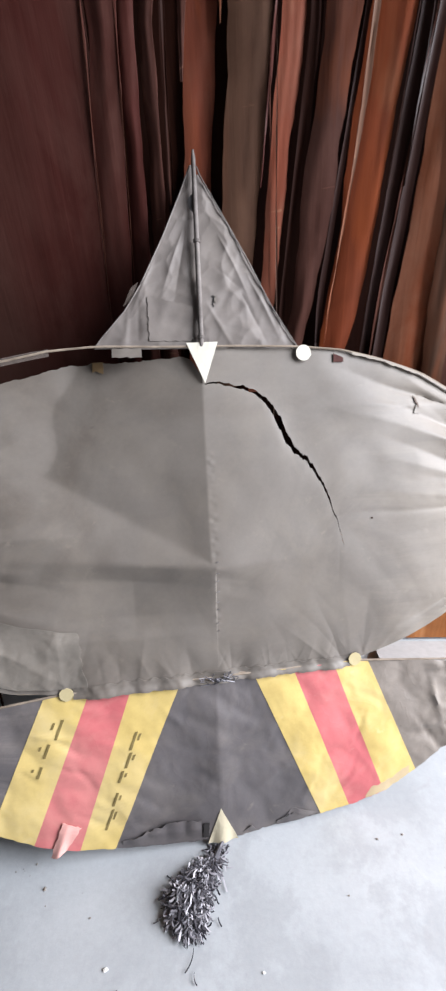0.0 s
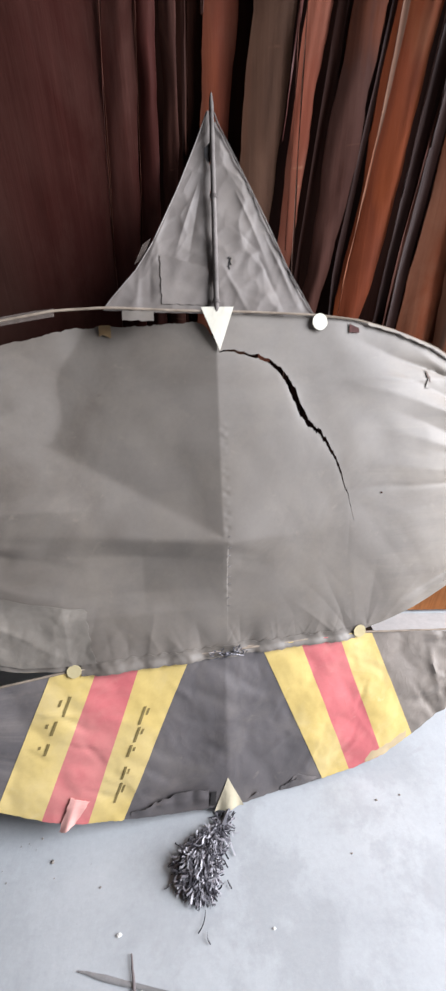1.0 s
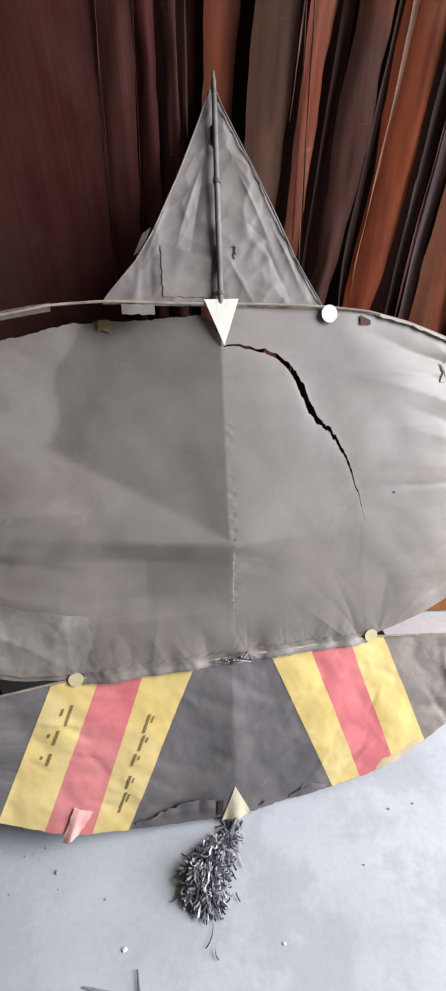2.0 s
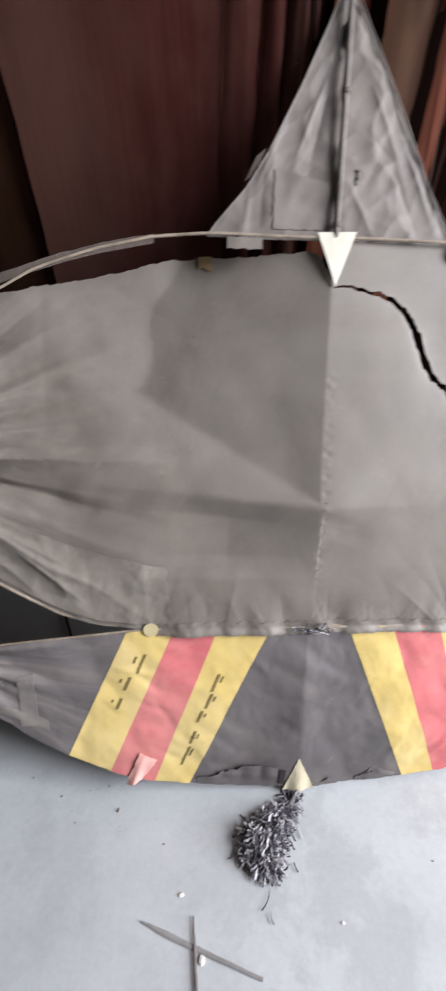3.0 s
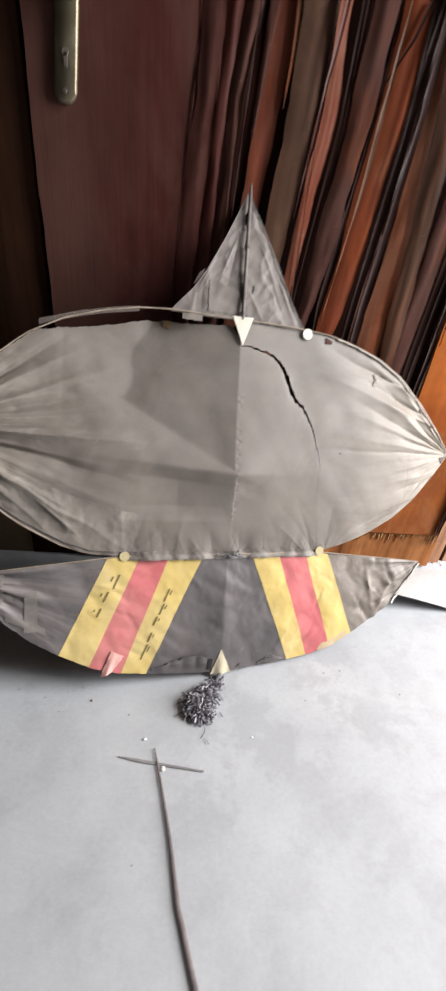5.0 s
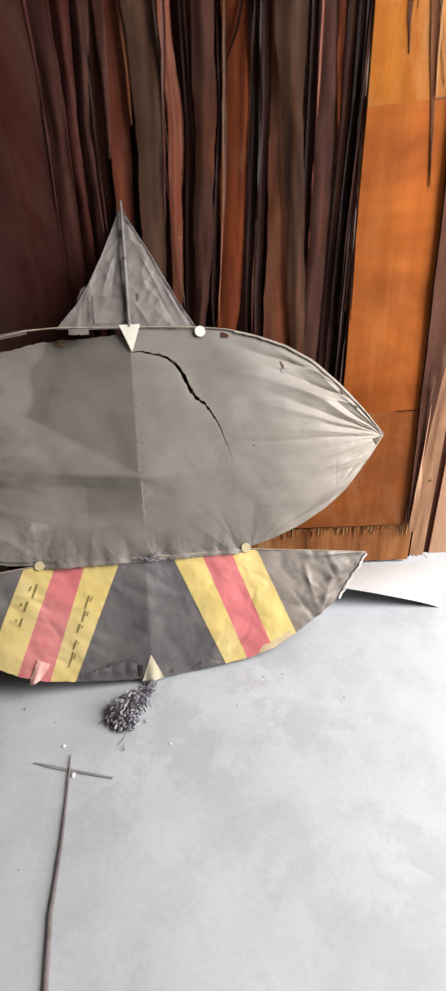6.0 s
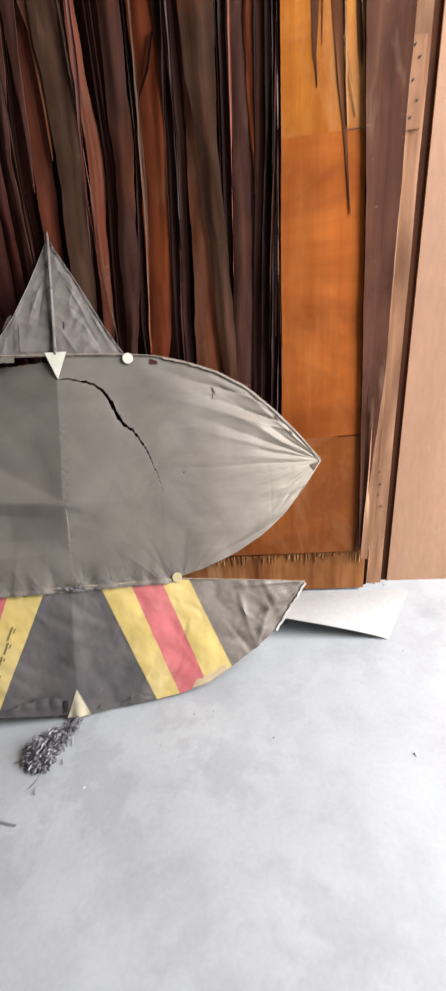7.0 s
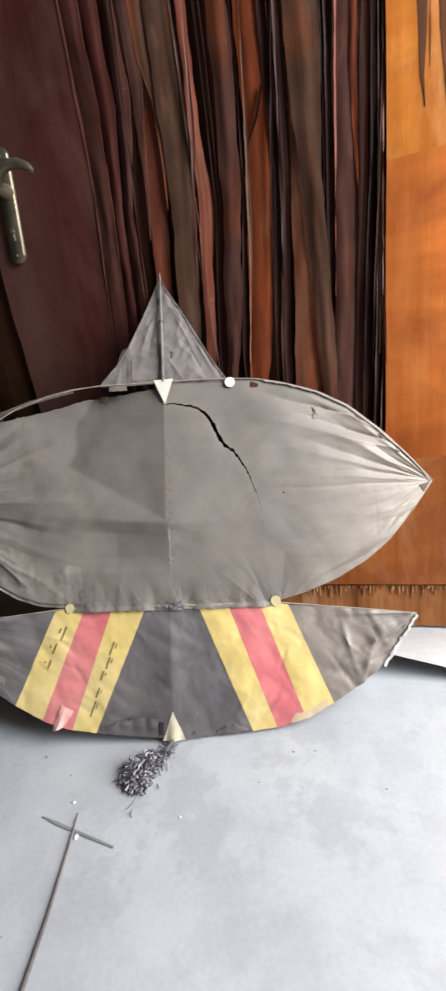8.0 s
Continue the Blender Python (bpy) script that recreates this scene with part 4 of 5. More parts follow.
def folds(u, v):
    """How far the paper of the body stands out of its plane."""
    n = tent(u, v)
    if u < 0:
        n -= 0.0105 * (1 - math.exp(u / 0.16)) * min(1.0, max(0.0, (v - 0.192) / 0.07)) * (1 - (u / TIP) ** 2)
    lo, hi = hem_at(u), bow(abs(u))
    q = min(1.0, max(0.0, (v - lo) / max(hi - lo, 1e-4)))
    n += 0.0075 * 4 * q * (1 - q) * (1 - (abs(u) / TIP) ** 4)
    for fold in FOLDS:
        if (fold[0][0] < 0) == (u < 0):
            n += (2.3 if fold[0][0] < -0.3 else 1.05) * crease(u, v, fold)
    if v < 0.265:
        n += 0.65 * sum(crease(u, v, fold) for fold in HEM_FOLDS)
    for wing in (-1, 1):
        du, dv = TIP + 0.004 - wing * u, v - 0.395
        d = math.hypot(du, dv)
        fade = max(0.0, 1 - d / 0.34) ** 2
        if fade > 0:
            ang = math.atan2(dv, max(du, 1e-5))
            crisp = abs(wob(ang * 9, d * 16, wing * 2.0)) + 0.4 * abs(wob(ang * 16, d * 45, wing * 4.0))
            n += (0.0054 if wing < 0 else 0.0030) * crisp * min(1.0, d / 0.06) * fade
    # crumpled paper low on the left wing
    k = max(0.0, min(1.0, (-u - 0.17) / 0.10))
    n += k * (0.0036 * abs(wob(u * 11 + v * 9, v * 26, 31.0)) * max(0.25, min(1.0, (0.42 - v) / 0.08)) + 0.0010 * abs(wob(u * 24 - v * 12, v * 48, 33.0)))
    # puckers along the join with the tail and on the seam
    k = math.exp(-(v - 0.189) / 0.020) if v > 0.185 else 1.0
    n += 0.0052 * k * wob(u * 42, v * 9, 3.0)
    n += 0.0052 * math.exp(-(v - 0.189) / 0.05) * abs(wob(u * 18 + v * 12, v * 7, 13.0))
    if 0.235 < v < 0.52:
        n += (0.0010 * wob(v * 170, 3.0) + 0.0005 * wob(v * 61, 5.0)) * math.exp(-((u - 0.0055) / 0.0036) ** 2) * min(1.0, (v - 0.235) / 0.02, (0.52 - v) / 0.06)
    n += 0.0024 * wob(u * 7, v * 7, 1.0) + 0.0012 * wob(u * 13 + v * 6, v * 13, 21.0) + 0.0006 * wob(u * 24 + 3 * v, v * 24, 2.0)
    return n


def crumple(u, v, scale, seed):
    """Crumpled paper: shallow dished facets that meet in creases."""
    p = Vector((u * scale + 0.35 * wob(u * scale * 0.8, v * scale * 0.8, seed), v * scale + 0.35 * wob(v * scale * 0.8, u * scale * 0.8, seed + 5), seed))
    return noise.voronoi(p)[0][0] ** 2


def tail_folds(u, v):
    n = 0.0030 * wob(u * 11, v * 11, 11.0) + 0.0042 * abs(wob(u * 17 + v * 9, v * 17, 12.0)) + 0.0008 * abs(wob(u * 60, v * 48 + u * 20, 17.0))
    for side in (-1, 1):
        du, dv = 0.436 - side * u, v - 0.163
        d = math.hypot(du, dv)
        fade = max(0.0, 1 - d / 0.26) ** 2
        if fade > 0:
            ang = math.atan2(dv, max(du, 1e-5))
            n += (1.2 if side < 0 else 0.35) * (0.0052 * math.sin(ang * 13 + 2 * wob(ang * 5, side)) + 0.0024 * math.sin(ang * 31 + 3 * wob(ang * 7, side))) * min(1.0, d / 0.06) * fade
    n += 0.0055 * math.exp(-abs(u) / 0.03) * min(1.0, max(0.0, (0.19 - v) / 0.05))
    return n


def jag(q, seed, amp):
    return amp * (wob(q * 60, seed) + 0.6 * wob(q * 170, seed, 2.0) + 0.4 * wob(q * 400, seed, 4.0))


def rough_edge(q, seed):
    return (0.22 + 0.78 * min(1.0, max(0.0, (q - 0.05) / 0.05))) * (0.0042 * wob(q * 45, seed) + 0.0042 * wob(q * 130, seed, 2.0) + 0.0030 * wob(q * 330, seed, 4.0))


PT = (0, 0, -0.0005)


def paper(name, fn, nu, nv, material, label="", lift=0.0, shape=folds, parent=None):
    """A piece of paper whose outline is given by fn(s, t) -> (u, v)."""
    def put(s, t):
        u, v = fn(s, t)
        return (u, v, shape(u, v) + lift)
    bm = bmesh.new()
    sheet_into(bm, put, nu, nv, PT)
    return part(name, bm, material, parent or kite, label)


def column(lo, hi, u0, u1):
    def fn(s, t):
        u = u0 + (u1 - u0) * s
        a, b = lo(u), hi(u)
        return u, a + (b - a) * t
    return fn


def low_left(u):
    k = max(0.0, min(1.0, (-u - 0.405) / 0.03, (u + 0.478) / 0.02))
    return hem_at(u) + 0.0016 * wob(u * 60, 7.0) * min(1.0, max(0.0, (-u - 0.23) / 0.05)) * (1 - k) + k * (0.0095 + 0.006 * wob(u * 50, 3.0) + 0.003 * wob(u * 160, 4.0))


def high_left(u):
    return torn(u) + 0.006 * math.exp(-((u + 0.14) / 0.07) ** 2) + jag(u, 5.0, 0.0022) if u > -0.330 else bow(abs(u)) + max(0.0, min(1.0, (u + 0.478) / 0.03)) * (0.0015 + 0.006 * wob(u * 70, 5.0) + 0.003 * wob(u * 210, 6.0))


def curl(edge, depth, width):
    def shape(u, v):
        return folds(u, v) + depth * math.exp(-abs(v - edge(u)) / width) * min(1.0, max(0.0, (0.176 - u) / 0.04))
    return shape


paper("left_sail", column(low_left, high_left, -TIP, 0.003), 280, 150, GREY_PAPER, "faded grey paper half, torn along its upper edge")
paper("right_sail", column(hem, lambda u: rip_low(u) - 0.0010 * min(1.0, u / 0.05, max(0.0, (0.170 - u) / 0.04)) + 1.25 * rough_edge(u, 1.0), 0.003, 0.176), 240, 170, GREY_PAPER, "faded grey paper half with a long rip", shape=curl(rip_low, -0.0012, 0.012))
paper("right_upper_sail", column(lambda u: rip_high(u) + 0.0003 + 1.25 * rough_edge(u, 1.0) + 0.0016 * wob(u * 90, 8.0), bow, 0.0, 0.176), 240, 50, GREY_PAPER, "paper flap above the rip", shape=curl(rip_high, 0.0006, 0.010))
paper("right_outer_sail", column(hem, bow, 0.176, TIP), 210, 150, GREY_PAPER, "pleated paper drawn to the wing tip")

# puckered strip pasted over the join between body and tail
paper("join_strip", lambda s, t: (-0.178 + 0.362 * s, tail_top(abs(-0.178 + 0.362 * s)) - 0.0065 + 0.0022 * wob(s * 46, 2.0) + (0.0150 + 0.0035 * wob(s * 38, 7.0)) * t), 150, 8, GREY_PAPER, "puckered grey strip pasted over the join", 0.0,
      lambda u, v: folds(u, max(v, 0.189)) + 0.0004 + 0.0034 * min(1.0, max(0.0, (0.191 - v) / 0.006)) + 0.0014 * abs(wob(u * 75 + v * 60, v * 50, 8.0)) + 0.0007 * abs(wob(u * 160, v * 90, 9.0)))
# nose triangle
nose_l = curve_of(((0.604, -0.1235), (0.609, -0.121), (0.647, -0.086), (0.677, -0.066), (0.730, -0.038), (0.775, -0.017), (0.803, -0.005), (0.812, -0.002)))
nose_r = curve_of(((0.604, 0.121), (0.654, 0.088), (0.707, 0.060), (0.752, 0.034), (0.789, 0.012), (0.803, 0.004)))


NOSE_FOLDS = (
    ((-0.014, 0.742), (-0.040, 0.668), 0.0040, 0.008), ((-0.012, 0.738), (-0.024, 0.672), -0.0034, 0.007), ((-0.044, 0.718), (-0.075, 0.650), 0.0030, 0.005),
    ((-0.083, 0.655), (-0.086, 0.612), 0.0036, 0.006), ((-0.070, 0.660), (-0.073, 0.612), -0.0030, 0.006), ((0.006, 0.762), (0.046, 0.735), 0.0030, 0.006),
    ((0.026, 0.735), (0.060, 0.664), 0.0040, 0.009), ((0.020, 0.700), (0.052, 0.672), -0.0034, 0.007), ((0.060, 0.690), (0.094, 0.622), 0.0042, 0.007),
    ((0.050, 0.672), (0.078, 0.618), -0.0036, 0.007), ((0.008, 0.660), (0.040, 0.606), 0.0034, 0.007), ((-0.110, 0.628), (-0.080, 0.606), 0.0024, 0.005),
)


def nose_folds(u, v):
    n = 0.9 * sum(crease(u, v, fold) for fold in NOSE_FOLDS)
    n += 0.0040 * crumple(u + 0.3 * v, v, 23, 2.0) + 0.0021 * crumple(u - 0.4 * v, v, 52, 7.0) + 0.0007 * abs(wob(u * 50 - v * 22, v * 38, 7.0))
    return n - 0.003


def nose_gap(v):
    return -0.0004 - 0.007 * math.exp(-((v - 0.768) / 0.009) ** 4) - 0.0015 * math.exp(-((v - 0.728) / 0.006) ** 2) - abs(jag(v, 7.0, 0.0007))


paper("nose_left", lambda s, t: (nose_l(0.604 + 0.205 * t) * (1 - s) + nose_gap(0.604 + 0.205 * t) * s, 0.604 + 0.205 * t), 70, 110, NOSE_PAPER, "crumpled grey paper of the nose", shape=nose_folds)
paper("nose_right", lambda s, t: (0.001 * (1 - s) + nose_r(0.604 + 0.195 * t) * s, 0.604 + 0.195 * t), 70, 110, NOSE_PAPER, "crumpled grey paper of the nose", shape=nose_folds)
paper("nose_patch", lambda s, t: (-0.060 + 0.052 * s + 0.002 * wob(t * 9, 2.0), 0.613 + (0.050 - 0.010 * s) * t + 0.002 * wob(s * 14, 7.0)), 12, 12, NOSE_PAPER, "pasted square patch", 0.0009,
      lambda u, v: nose_folds(u, v) + 0.003 * math.exp(-math.hypot(u + 0.030, v - 0.66) / 0.012))
# added dark sheet: paints the shade seen through the hole by the spine
paper("dark_scrap", lambda s, t: (-0.0145 + 0.012 * s + 0.006 * t + 0.0015 * wob(t * 7, 3.0), 0.752 + 0.032 * t + 0.003 * wob(s * 5, 9.0)), 8, 12, HOLE, "dark sheet added behind the nose hole for its shade", -0.0046, lambda u, v: 0.001 * wob(u * 90, v * 90))
paper("nose_tab", lambda s, t: (-0.088 + 0.009 * s + 0.010 * t, 0.652 + 0.020 * t + 0.006 * s), 3, 3, TAPE, "small loose tab", 0.0012, nose_folds)

# tail with its stripes: each piece runs between two slanting lines
LINES = ((-0.214, -0.291), (-0.159, -0.2415), (-0.107, -0.186), (-0.045, -0.1415), (0.050, 0.1405), (0.1045, 0.1830), (0.1615, 0.2350), (0.2120, 0.2840))
TAIL = (("tail_left", (-0.436, -0.436), LINES[0], DARK_PAPER, "charcoal paper tip of the tail", 50),
        ("yellow_stripe", LINES[0], LINES[1], YELLOW, "yellow paper stripe with ink bars", 16), ("pink_stripe", LINES[1], LINES[2], PINK, "pink paper stripe with a peeling foot", 16),
        ("yellow_stripe", LINES[2], LINES[3], YELLOW, "yellow paper stripe with ink bars", 16), ("tail_middle", LINES[3], LINES[4], DARK_PAPER, "charcoal paper middle of the tail", 60),
        ("yellow_stripe", LINES[4], LINES[5], YELLOW, "yellow paper stripe", 16), ("pink_stripe", LINES[5], LINES[6], PINK, "pink paper stripe", 16),
        ("yellow_stripe", LINES[6], LINES[7], YELLOW, "yellow paper stripe", 16), ("tail_right", LINES[7], (0.434, 0.434), DUSTY_PAPER, "charcoal paper tip, torn at its end", 50))


def tail_fn(a, b, ragged):
    def fn(s, t):
        ut, ub = a[0] + (b[0] - a[0]) * s, a[1] + (b[1] - a[1]) * s
        lo = tail_hem(abs(ub)) + jag(ub, 3.0, ragged)
        hi = tail_top(abs(ut))
        return ub + (ut - ub) * t, lo + (hi - lo) * t
    return fn


TAIL_FOLDS = (
    ((0.345, 0.176), (0.372, 0.105), -0.0055, 0.006), ((0.300, 0.170), (0.335, 0.040), 0.0052, 0.008), ((0.425, 0.155), (0.320, 0.095), 0.0055, 0.007), ((0.395, 0.105), (0.290, 0.060), -0.0050, 0.007),
    ((0.365, 0.140), (0.335, 0.045), 0.0045, 0.006), ((0.275, 0.110), (0.330, 0.030), -0.0045, 0.006), ((0.430, 0.160), (0.350, 0.150), -0.0040, 0.005), ((0.310, 0.120), (0.360, 0.070), 0.0040, 0.005))


rnd = random.Random(41)
STRIPE_FOLDS = []
for k in range(26):
    side = -1 if k % 2 else 1
    a = (side * rnd.uniform(0.06, 0.27), rnd.uniform(0.0, 0.17))
    q = math.radians(rnd.uniform(20, 75)) * -side
    l = rnd.uniform(0.03, 0.06)
    STRIPE_FOLDS.append((a, (a[0] + l * math.sin(q), a[1] - l * math.cos(q)), rnd.choice((-1, 1)) * rnd.uniform(0.0036, 0.0066), rnd.uniform(0.004, 0.007)))


def tail_piece_shape(u, v):
    n = tail_folds(u, v) + sum(crease(u, v, fold) for fold in STRIPE_FOLDS if (fold[0][0] < 0) == (u < 0))
    n += 0.0014 * crumple(u + 0.2 * v, v, 20, 11.0)
    if 0.26 < u:
        n += sum(crease(u, v, fold) for fold in TAIL_FOLDS)
        n += min(1.0, (u - 0.26) / 0.05) * (0.0065 * crumple(u - 0.3 * v, v, 21, 4.0) + 0.0016 * crumple(u + 0.5 * v, v, 55, 9.0) + 0.0034 * abs(wob(u * 17 + v * 8, v * 19, 15.0)) + 0.0016 * abs(wob(u * 40, v * 36 + u * 15, 16.0)))
    return n


stripe_at = {}
for name, a, b, material, label, nu in TAIL:
    ob = paper(name, tail_fn(a, b, 0.0022 if material in (DARK_PAPER, DUSTY_PAPER) else 0.0012), nu, 60, material, label, 0.0004 if material in (YELLOW, PINK) else 0.0, tail_piece_shape)
    stripe_at[a] = ob

# faint dusty wash at the foot of the right-hand stripes and small ragged tears along the hem
HEM_FLAPS = (((0.026, -0.040), (0.046, -0.039), (0.041, -0.029)), ((0.078, -0.036), (0.135, -0.030), (0.100, -0.016)))


def torn_flap(u0, u1, high, seed):
    """A strip of the hem torn loose and curling up, with a ragged top."""
    def fn(s, t):
        u = u0 + (u1 - u0) * s
        lo = tail_hem(abs(u)) + 0.001
        return u, lo + (high(s) + 0.004 * wob(s * 11, seed) + 0.0025 * wob(s * 31, seed)) * t

    def shape(u, v):
        k = min(1.0, max(0.0, (v - tail_hem(abs(u))) / 0.02))
        return tail_folds(u, v) + 0.0006 + 0.0045 * k * k * (0.6 + 0.8 * abs(wob(u * 40, seed)))
    return paper("hem_flap", fn, 50, 10, DARK_PAPER, "ragged flap torn loose along the hem", 0.0006, shape)


torn_flap(-0.132, -0.028, lambda s: 0.010 + 0.024 * min(1.0, s * 1.6), 3.0)
torn_flap(0.076, 0.136, lambda s: 0.012 * math.sin(math.pi * min(1.0, s * 1.2 + 0.1)), 5.0)
# the hole is a near-black patch laid on the paper as its shade
paper("hem_hole", lambda s, t: (-0.0265 + 0.0075 * s + 0.002 * t + 0.001 * wob(t * 7, 2.0), -0.036 + 0.022 * t + 0.002 * wob(s * 5, 4.0)), 5, 8, HOLE, "dark patch for the shaded hole torn beside the foot patch", 0.0022, tail_folds)
paper("hem_flap", lambda s, t: (0.3715 + 0.062 * t + 0.0035 * s + 0.004 * wob(t * 12, 4.0), 0.077 + 0.086 * t + 0.004 * wob(t * 9, 5.0) - 0.003 * s), 3, 30, CRUMPLED, "pale torn border", 0.0030, tail_piece_shape)
paper("hem_border", lambda s, t: (0.208 + 0.066 * s, tail_hem(0.208 + 0.066 * s) + 0.0005 + (0.013 + 0.004 * wob(s * 9, 2.0)) * t * min(1.0, s * 6 + 0.3)), 24, 4, FADED, "faded tan border pasted along the hem", 0.0005, tail_piece_shape)
# peeled foot of the pink stripe
paper("peeled_flap", lambda s, t: (-0.222 + 0.020 * s + 0.018 * t + 0.002 * s * t + 0.0015 * wob(t * 6, s * 3), -0.027 + 0.045 * t + (0.006 - 0.018 * t) * s + 0.002 * wob(s * 7, t * 4)), 10, 16, PALE_PINK, "pale pink peeled flap", 0.0030,
      lambda u, v: tail_folds(u, v) + 0.0050 * max(0.0, 1 - abs((u + 0.207) - 0.36 * (v + 0.01)) / 0.008) * max(0.2, min(1.0, (0.02 - v) / 0.04)))



# bars of brown ink where handwriting stands on the two stripes
def ink_bar(stripe, a, b, s0, s1, t0, t1):
    f = tail_fn(a, b, 0.0)
    paper("ink_bar", lambda s, t: (f(s0 + (s1 - s0) * s, t0 + (t1 - t0) * t)), 5, 5, INK, "", 0.0010, tail_piece_shape, stripe)


# each word: one long bar along the stripe and a shorter one beside it
for t0, t1, s0 in ((0.83, 0.70, 0.60), (0.67, 0.57, 0.50), (0.51, 0.43, 0.52)):
    ink_bar(stripe_at[LINES[0]], LINES[0], LINES[1], s0, s0 + 0.06, t0, t1)
    ink_bar(stripe_at[LINES[0]], LINES[0], LINES[1], s0 - 0.16, s0 - 0.11, t0 - 0.02, (t0 + t1) / 2)
for t0, t1, s0 in ((0.72, 0.61, 0.40), (0.595, 0.50, 0.44), (0.485, 0.41, 0.40), (0.35, 0.27, 0.46), (0.25, 0.12, 0.50)):
    ink_bar(stripe_at[LINES[2]], LINES[2], LINES[3], s0, s0 + 0.06, t0, t1)
    ink_bar(stripe_at[LINES[2]], LINES[2], LINES[3], s0 + 0.11, s0 + 0.155, t0 - 0.015, (t0 + t1) / 2)


def disc(name, u, v, r, material, label, lift=0.0022, squash=1.0):
    bm = bmesh.new()
    ring = [(u + r * (1 + 0.06 * wob(k, u * 50)) * math.cos(k * math.pi / 12), v + squash * r * (1 + 0.06 * wob(k, v * 50)) * math.sin(k * math.pi / 12)) for k in range(24)]
    lo = [bm.verts.new((a, b, lift)) for a, b in ring]
    hi = [bm.verts.new((a, b, lift + 0.0006)) for a, b in ring]
    bm.faces.new(hi)
    bm.faces.new(lo[::-1])
    for i in range(24):
        bm.faces.new((lo[i], lo[(i + 1) % 24], hi[(i + 1) % 24], hi[i]))
    return part(name, bm, material, kite, label, False)


disc("round_patch", 0.1265, 0.5975, 0.0095, WHITE_PAPER, "round white paper patch", 0.0045)
paper("tan_tab", lambda s, t: (-0.1315 + 0.0135 * s + 0.0008 * wob(t * 5, s * 3, 4.0), 0.5825 + 0.0125 * t + 0.003 * (1 - t) * math.sin(s * 5) * 0.6 + 0.0008 * wob(s * 6, 2.0)), 10, 8, TAN_PAPER, "torn tan paper tab stained brown", 0.0016, folds)
disc("round_patch", -0.1860, 0.1900, 0.0085, YELLOWED, "round yellowed paper patch", 0.0040)
disc("round_patch", 0.1915, 0.1925, 0.0090, YELLOWED, "round yellowed paper patch", 0.0040)


def tri_patch(name, pts, material, label, lift, shape):
    a, b, c = [Vector(p) for p in pts]

    def fn(s, t):
        q = a.lerp(b, s).lerp(c, t * 0.985)
        return q.x, q.y
    return paper(name, fn, 12, 12, material, label, lift, shape)


tri_patch("spine_patch", ((-0.0175, 0.6095), (0.0200, 0.6105), (0.003, 0.5625)), WHITE_PAPER, "white paper triangle glued over the spine", 0.0065, lambda u, v: 0.001 * wob(u * 30, v * 30))
tri_patch("foot_patch", ((-0.020, -0.046), (0.021, -0.045), (-0.001, 0.005)), AGED, "cream paper triangle at the foot of the spine", 0.0060, lambda u, v: 0.0022 * math.cos(u * 200) * max(0.0, 0.01 - v) / 0.05)
for tri in HEM_FLAPS:
    tri_patch("hem_flap", tri, DARK_PAPER, "ragged flap folded up from the hem", 0.0006, lambda u, v: tail_folds(u, v) + 0.004 * abs(wob(u * 50, v * 50, 3.0)))
tri_patch("tip_hole", ((0.458, 0.3885), (0.4775, 0.3935), (0.466, 0.376)), STAIN, "brown worn hole at the wing tip", 0.0012, folds)
tri_patch("tip_hole", ((-0.452, 0.4010), (-0.4765, 0.3965), (-0.462, 0.3845)), STAIN, "brown worn hole at the wing tip", 0.0014, folds)
paper("edge_binding", lambda s, t: (-0.462 + 0.040 * s, hem_at(-0.462 + 0.040 * s) - 0.0022 + (0.0042 + 0.0016 * wob(s * 14, 6.0)) * t), 24, 3, BINDING, "pale scrap of binding on the wing's lower edge", 0.0016, lambda u, v: 0.0006 * wob(u * 90, v * 60))
paper("edge_binding", lambda s, t: (0.190 + 0.289 * s, bow(0.190 + 0.289 * s) - (0.0030 + 0.0018 * wob(s * 30, 4.0) + 0.0012 * wob(s * 90, 2.0)) * (1 - t) * min(1.0, 12 * (1 - s) + 0.1)), 160, 3, BINDING, "pale worn binding along the wing's upper edge", 0.0024, lambda u, v: 0.6 * folds(u, v) + 0.002)
for u0, v0, q, l in ((0.352, 0.5235, -0.75, 0.017), (0.392, 0.4855, -0.85, 0.013), (0.420, 0.4555, -0.85, 0.010), (0.276, 0.5440, -1.20, 0.020)):
    paper("edge_tear", lambda s, t, u0=u0, v0=v0, q=q, l=l: (u0 + l * s * math.cos(q) - 0.0028 * math.sin(math.pi * s) * (t - 0.5) * math.sin(q) + 0.0012 * wob(s * 6, u0 * 50), v0 + l * s * math.sin(q) + 0.0028 * math.sin(math.pi * s) * (t - 0.5) * math.cos(q) + 0.0012 * wob(s * 7, u0 * 30)), 10, 3, STAIN, "small dark tear in the wing", 0.0016, folds)
sheet_low = curve_of(((-0.432, 0.324), (-0.418, 0.3035), (-0.374, 0.2645), (-0.349, 0.2455), (-0.289, 0.2115), (-0.249, 0.1975), (-0.190, 0.193), (-0.150, 0.194)))
sheet_high = curve_of(((-0.432, 0.346), (-0.380, 0.330), (-0.300, 0.300), (-0.220, 0.272), (-0.172, 0.262), (-0.150, 0.250)))
